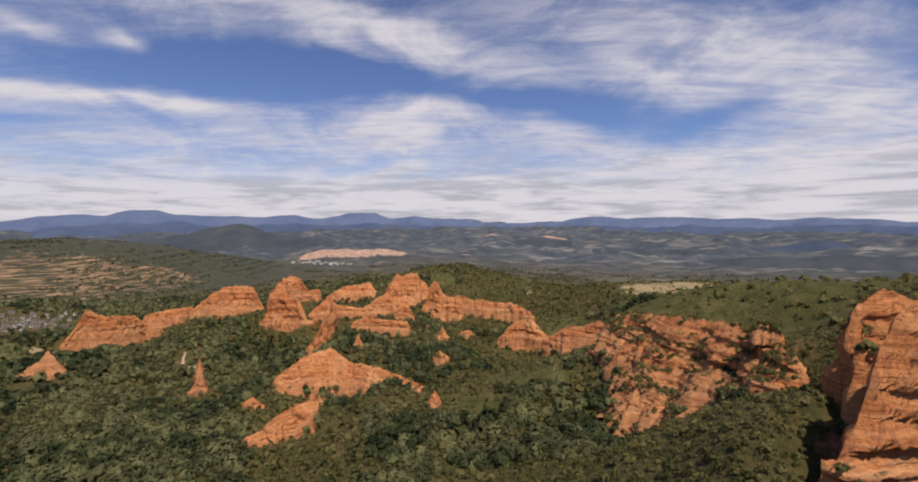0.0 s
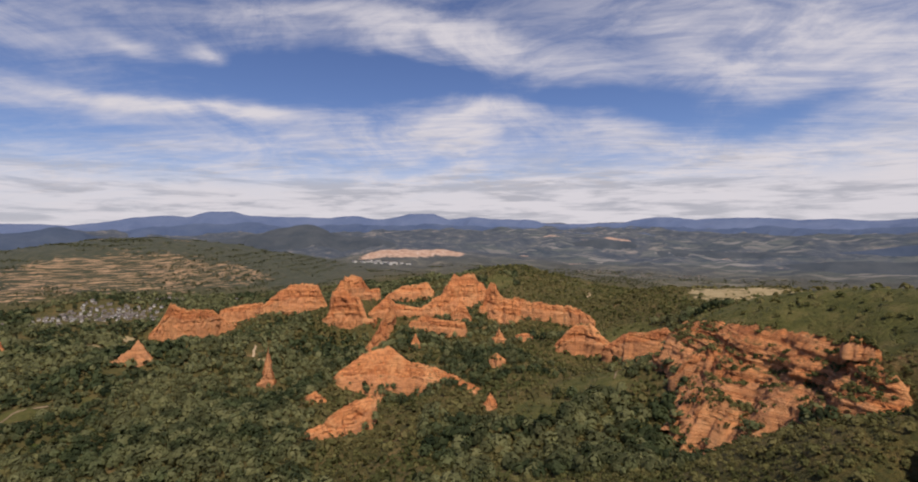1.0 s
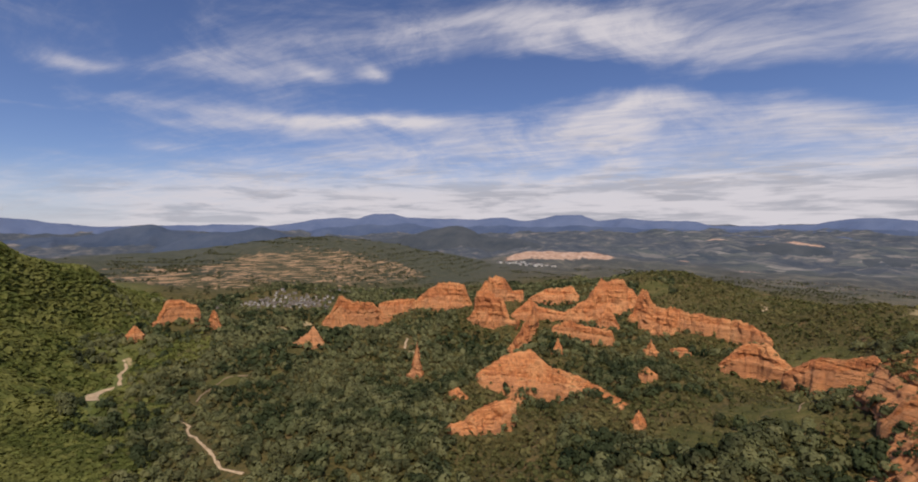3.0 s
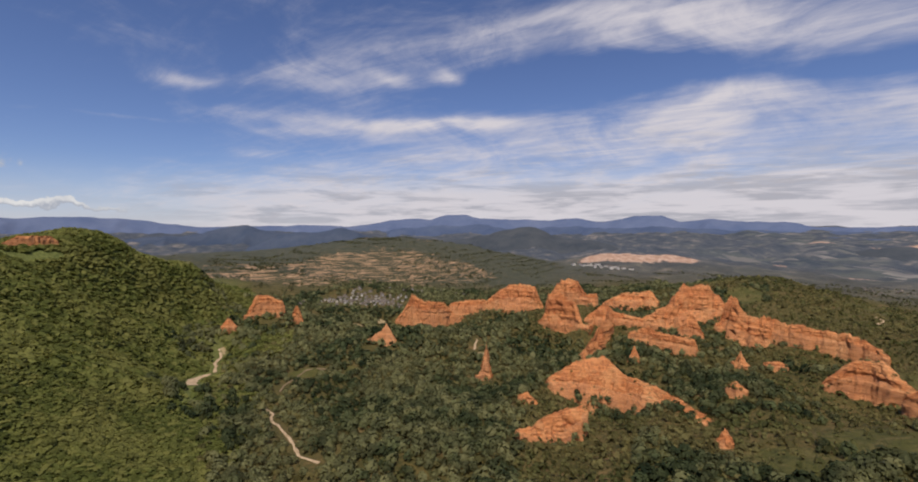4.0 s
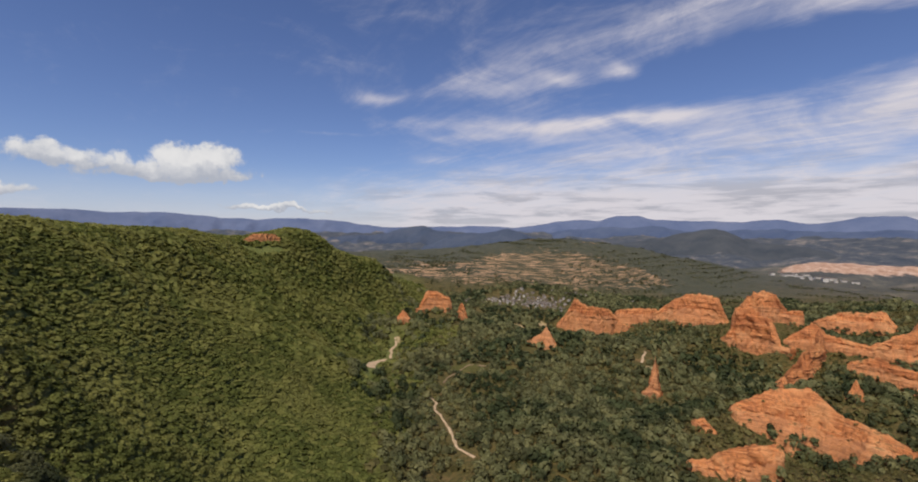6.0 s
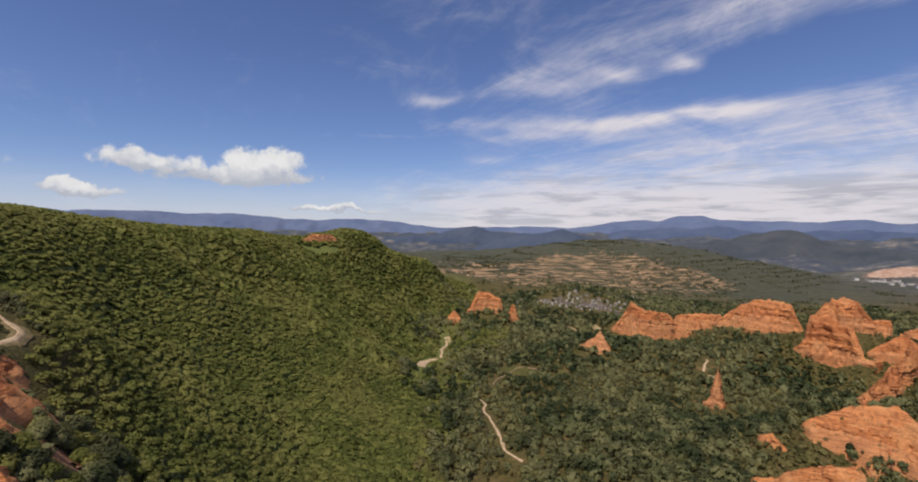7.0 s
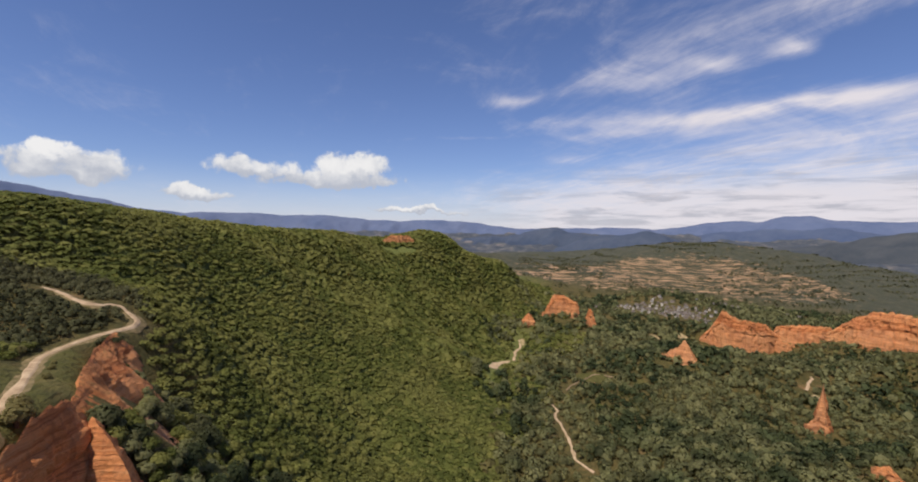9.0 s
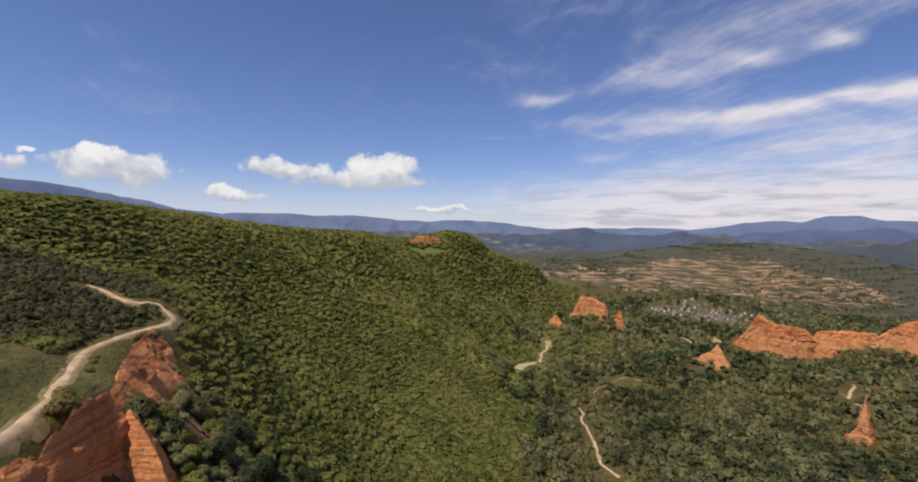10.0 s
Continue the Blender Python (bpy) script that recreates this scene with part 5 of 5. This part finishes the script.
def limb(bm, a, b, ra, rb, sides=6):
    a, b = Vector(a), Vector(b)
    turn = (b - a).to_track_quat("Z", "Y").to_matrix()
    rings = []
    for p, r in ((a, ra), (b, rb)):
        rings.append([bm.verts.new(p + turn @ Vector((r * math.cos(6.2832 * i / sides), r * math.sin(6.2832 * i / sides), 0))) for i in range(sides)])
    for i in range(sides):
        bm.faces.new((rings[0][i], rings[0][(i + 1) % sides], rings[1][(i + 1) % sides], rings[1][i]))
    bm.faces.new(rings[1])


def tree_meshes(kind, leaf, r, quads, size):
    bm = bmesh.new()
    limb(bm, (0, 0, -1.5), (0.1, 0.05, r * 0.5), 0.34, 0.26)
    limb(bm, (0.1, 0.05, r * 0.5), (0.2, -0.1, r * 1.2), 0.26, 0.10)
    for k in range(5):
        a = k * 1.3 + rng.uniform(0, 0.5)
        limb(bm, (0.1, 0, r * (0.4 + 0.1 * k)), (math.cos(a) * r * 0.6, math.sin(a) * r * 0.6, r * (0.8 + 0.12 * k)), 0.14, 0.05, 5)
    trunk = bpy.data.meshes.new("trunk")
    bm.to_mesh(trunk)
    bm.free()
    trunk.materials.append(BARK)
    (outer, n1), (inner, n2) = crown_template(rng, quads, size), crown_template(rng, quads // 3, size * 1.3)
    t = np.concatenate([outer, 0.72 * inner]) * r
    t[:, 2] += r * 0.95
    crown = mesh_from("crown", t, np.arange(len(t)).reshape(-1, 4), leaf)
    crown.normals_split_custom_set_from_vertices(np.concatenate([n1, n2]).tolist())
    crown.attributes.new("tone", "FLOAT", "POINT").data.foreach_set("value", np.full(len(t), rng.rand(), np.float32))
    return trunk, crown


def single_tree(name, meshes, label, category):
    root = new(name)
    part("trunk", meshes[0], root, "grey-brown trunk with short limbs")
    part("crown", meshes[1], root)
    return tagged(root, label, category, group="trees on the near slope")


CHESTNUTS = [single_tree("chestnut_tree", tree_meshes("chestnut", LEAF_CHESTNUT, r, 400, 0.098), "broad green chestnut tree with a rounded crown", "tree") for r in (2.9, 3.6, 4.3)]
OAKS = [single_tree("oak_tree", tree_meshes("oak", LEAF_OAK, r, 400, 0.098), "dark green oak tree with an uneven crown", "tree") for r in (2.6, 3.2, 3.8)]
MODELS = CHESTNUTS + OAKS
for k, (tx, ty) in enumerate(SINGLE):
    tz = float(land(tx, ty))
    s = rng.uniform(0.78, 1.12)
    m = Matrix.Translation((tx, ty, tz - 0.4)) @ Matrix.Rotation(rng.uniform(0, 6.28), 4, "Z") @ Matrix.Scale(s, 4)
    if k < len(MODELS):
        MODELS[k].matrix_basis = m
    else:
        copy_thing(MODELS[rng.randint(0, len(MODELS))], m)

SHRUBS = [tree_meshes("shrub", LEAF_SHRUB, r, 260, 0.12) for r in (1.7, 2.3)]
for k, (tx, ty, s) in enumerate(((-134, -33, 2.1), (-139, -35, 1.35), (-171, -42, 0.9), (-184, -46, 0.6), (-193, -49, 0.7), (-207, -65, 1.0), (-112, -48, 0.7))):
    bush = single_tree("bush", SHRUBS[k % 2], "dark rounded bush beside the dirt road", "bush")
    bush.matrix_basis = Matrix.Translation((tx, ty, float(land(tx, ty)) - 0.9)) @ Matrix.Rotation(k * 1.1, 4, "Z") @ Matrix.Scale(s, 4)
    tagged(bush, group="bushes by the road")


# ---- roads and tracks ----


def ribbon(name, pts, width, label, seed, mat=None, lift=0.6):
    """A worn dirt way laid over the land, with ragged edges."""
    p = np.array(pts, float)
    at = np.concatenate([[0], np.cumsum(np.hypot(*np.diff(p, axis=0).T))])
    u = np.arange(0, at[-1], 1.5)
    x, y = np.interp(u, at, p[:, 0]), np.interp(u, at, p[:, 1])
    for _ in range(2):
        x, y = (np.convolve(np.pad(q, 2, "edge"), np.ones(5) / 5, "valid") for q in (x, y))
    dx, dy = np.gradient(x), np.gradient(y)
    ln = np.hypot(dx, dy) + 1e-9
    nx, ny = -dy / ln, dx / ln
    side = np.linspace(-1, 1, 7)
    half = 0.5 * width * (1 + 0.30 * waves(u, 0 * u, seed, 16, 3))
    X = x[:, None] + nx[:, None] * side[None] * half[:, None] + min(0.9 * width, 2.2) * waves(u, 0 * u, seed + 1, 18, 3)[:, None]
    Y = y[:, None] + ny[:, None] * side[None] * half[:, None]
    bed = land(X, Y)
    for _ in range(3):
        bed = np.stack([np.convolve(np.pad(q, 4, "edge"), np.ones(9) / 9, "valid") for q in bed.T], 1)
    Z = np.maximum(bed, land(X, Y) - 0.3) + lift - 0.45 * np.abs(side[None]) ** 8 - 0.12 * np.exp(-((np.abs(side[None]) - 0.5) / 0.15) ** 2)
    nu, ns = X.shape
    i = np.arange(nu - 1)[:, None] * ns + np.arange(ns - 1)[None]
    faces = np.stack([i, i + ns, i + ns + 1, i + 1], -1).reshape(-1, 4)
    me = mesh_from(name, np.stack([X, Y, Z], -1).reshape(-1, 3), faces, mat or TRACK)
    return tagged(new(name, me), label, "track", kind="structure")


ribbon("road_verge", ROAD, 8.0, "dry trodden verge beside the dirt road", 201, VERGE, 0.12)
ribbon("road", ROAD, 2.9, "pale dirt road along the grassy spur", 201, TRACK, 0.55)
ribbon("track", VALLEY_TRACK, 2.6, "pale dirt track between chestnut trees", 202)
ribbon("clearing_track", CLEARING, 11.0, "pale gravel clearing at the wood's edge", 203)
ribbon("clearing_lane", CLEARING_LANE, 3.6, "pale gravel lane leading out of a clearing", 208)
ribbon("path", SPIRE_PATH, 3.0, "pale path near the slender spire", 204, TRACK)
ribbon("footpath", FOOTPATH, 1.6, "sandy footpath over a bare knoll", 205, PATH)
ribbon("lane", HOOK_ROAD, 3.4, "pale hooked lane on a green slope", 206)
ribbon("heath_track", HEATH_TRACK, 1.3, "narrow sandy track through heath", 207, PATH)


# ---- the village ----


def house_meshes(w, d, h, pitch, wall_mat):
    """Wall body with gables, roof of two slabs, chimney, door and window for one house."""
    bm = bmesh.new()
    top = h + pitch
    ring = [(-w / 2, -d / 2), (w / 2, -d / 2), (w / 2, d / 2), (-w / 2, d / 2)]
    low = [bm.verts.new((x, y, -2.5)) for x, y in ring]
    up = [bm.verts.new((x, y, h)) for x, y in ring]
    ga, gb = bm.verts.new((-w / 2, 0, top)), bm.verts.new((w / 2, 0, top))
    for a, b in ((0, 1), (2, 3)):
        bm.faces.new((low[a], low[b], up[b], up[a]))
    bm.faces.new((low[1], low[2], up[2], gb, up[1]))
    bm.faces.new((low[3], low[0], up[0], ga, up[3]))
    body = bpy.data.meshes.new("wall")
    bm.to_mesh(body)
    bm.free()
    body.materials.append(wall_mat)
    bm = bmesh.new()
    e, th = 0.5, 0.22
    for sgn in (-1, 1):
        y0, z0 = sgn * (d / 2 + e), h - e * pitch / (d / 2)
        q = [(-w / 2 - e, y0, z0), (w / 2 + e, y0, z0), (w / 2 + e, 0, top), (-w / 2 - e, 0, top)]
        a = [bm.verts.new((x, y, z + 0.03)) for x, y, z in q]
        b = [bm.verts.new((x, y, z + 0.03 + th)) for x, y, z in q]
        bm.faces.new(a)
        bm.faces.new(b)
        for k in range(4):
            bm.faces.new((a[k], a[(k + 1) % 4], b[(k + 1) % 4], b[k]))
    bmesh.ops.recalc_face_normals(bm, faces=bm.faces)
    roof = bpy.data.meshes.new("roof")
    bm.to_mesh(roof)
    bm.free()
    roof.materials.append(SLATE)

    def block(name, x, y, z, sx, sy, sz, mat):
        bm = bmesh.new()
        bmesh.ops.create_cube(bm, size=1.0, matrix=Matrix.Translation((x, y, z)) @ Matrix.Diagonal((sx, sy, sz, 1)))
        bmesh.ops.bevel(bm, geom=bm.edges[:], offset=0.04, segments=1, affect="EDGES")
        me = bpy.data.meshes.new(name)
        bm.to_mesh(me)
        bm.free()
        me.materials.append(mat)
        return me

    chimney = block("chimney", w * 0.28, d * 0.12, top + 0.3, 0.7, 0.7, 1.6, WALL)
    door = block("door", -w * 0.15, -d / 2 - 0.02, 1.05, 1.1, 0.12, 2.1, DARKWOOD)
    window = block("window", w * 0.22, -d / 2 - 0.02, h * 0.68, 1.1, 0.12, 1.3, GLASS)
    window2 = block("window", -w * 0.22, -d / 2 - 0.02, h * 0.70, 1.1, 0.12, 1.3, GLASS)
    return body, roof, chimney, door, window, window2


DARKWOOD = plain_material("dark_wood", (0.05, 0.03, 0.02), (0.11, 0.07, 0.045), 2.0)
GLASS = plain_material("window_glass", (0.02, 0.025, 0.03), (0.05, 0.055, 0.06), 0.8, 0.1, 0.0)


def house(name, size, mat, label, group):
    root = new(name)
    for key, me in zip(("wall", "roof", "chimney", "door", "window", "window"), house_meshes(*size, mat)):
        part(key, me, root)
    return tagged(root, label, "house", group=group)


HOUSES = [house("house", (10, 7, 3.8, 2.6), WALL, "stone village house with a grey slate roof", "village houses"),
          house("house", (8, 6.5, 4.2, 2.4), PLASTER, "pale rendered village house with a slate roof", "village houses"),
          house("house", (13, 7, 3.4, 2.6), WALL, "long stone village house with a slate roof", "village houses"),
          house("house", (7, 6, 4.6, 2.3), PLASTER, "tall pale village house with a slate roof", "village houses")]


def settle(models, places):
    for k, (hx, hy) in enumerate(places):
        hz = float(land(hx, hy))
        s = rng.uniform(0.6, 0.95)
        m = Matrix.Translation((hx, hy, hz + 0.5)) @ Matrix.Rotation(rng.choice([0.7, 2.27, 0.3, 1.2]) + rng.uniform(-0.25, 0.25), 4, "Z") @ Matrix.Scale(s, 4)
        if k < len(models):
            models[k].matrix_basis = m
        else:
            copy_thing(models[rng.randint(0, len(models))], m)


def strewn(count, rows, gap):
    out = []
    for _ in range(6000):
        az, d, across, along = rows[rng.randint(0, len(rows))]
        cx, cy = polar(az, d)
        a = radians(az)
        u, v = rng.normal() * across * 0.55, rng.normal() * along * 0.55
        q = (cx + u * math.cos(a) - v * math.sin(a), cy + u * math.sin(a) + v * math.cos(a))
        if all(math.hypot(q[0] - p[0], q[1] - p[1]) > gap for p in out):
            out.append(q)
        if len(out) == count:
            break
    return out


settle(HOUSES, strewn(150, [(43.6, 1030, 40, 46), (42.3, 1010, 38, 42), (45.3, 1030, 42, 44), (48.5, 985, 52, 24), (37.5, 1110, 70, 16)], 7.5))
TOWN = [house("town_house", (9, 7, 4.5, 1.6), WALL, "distant pale town house with a brown roof", "distant town houses"),
        house("town_house", (13, 7, 4.0, 1.6), WALL, "distant long pale house with a brown roof", "distant town houses")]
settle(TOWN, strewn(60, [(-12, 1790, 130, 70), (-16, 1800, 150, 70), (-9, 1760, 80, 50), (-22, 1840, 140, 60)], 12))
WORKS = [house("works_hall", (34, 16, 8, 3.0), PLASTER, "distant white works hall below the quarry", "quarry works halls"),
         house("works_hall", (22, 14, 9, 2.5), PLASTER, "distant pale works hall below the quarry", "quarry works halls")]
settle(WORKS, strewn(16, [(17.3, 1880, 45, 20), (15.6, 1870, 45, 16), (18.6, 1890, 30, 16)], 24))


def garden(x, y):
    return (blob(x, y, 44.4, 1015, 130, 100) > 0.15) & (rng.rand(len(x)) < 0.3)


x, y = scatter(13, garden, rng, (-900, -560, 540, 860))
wood("village_trees", x, y, rng.uniform(2.5, 4.5, len(x)), 40, 0.28, LEAF_CHESTNUT, "small trees between the village houses", rng)
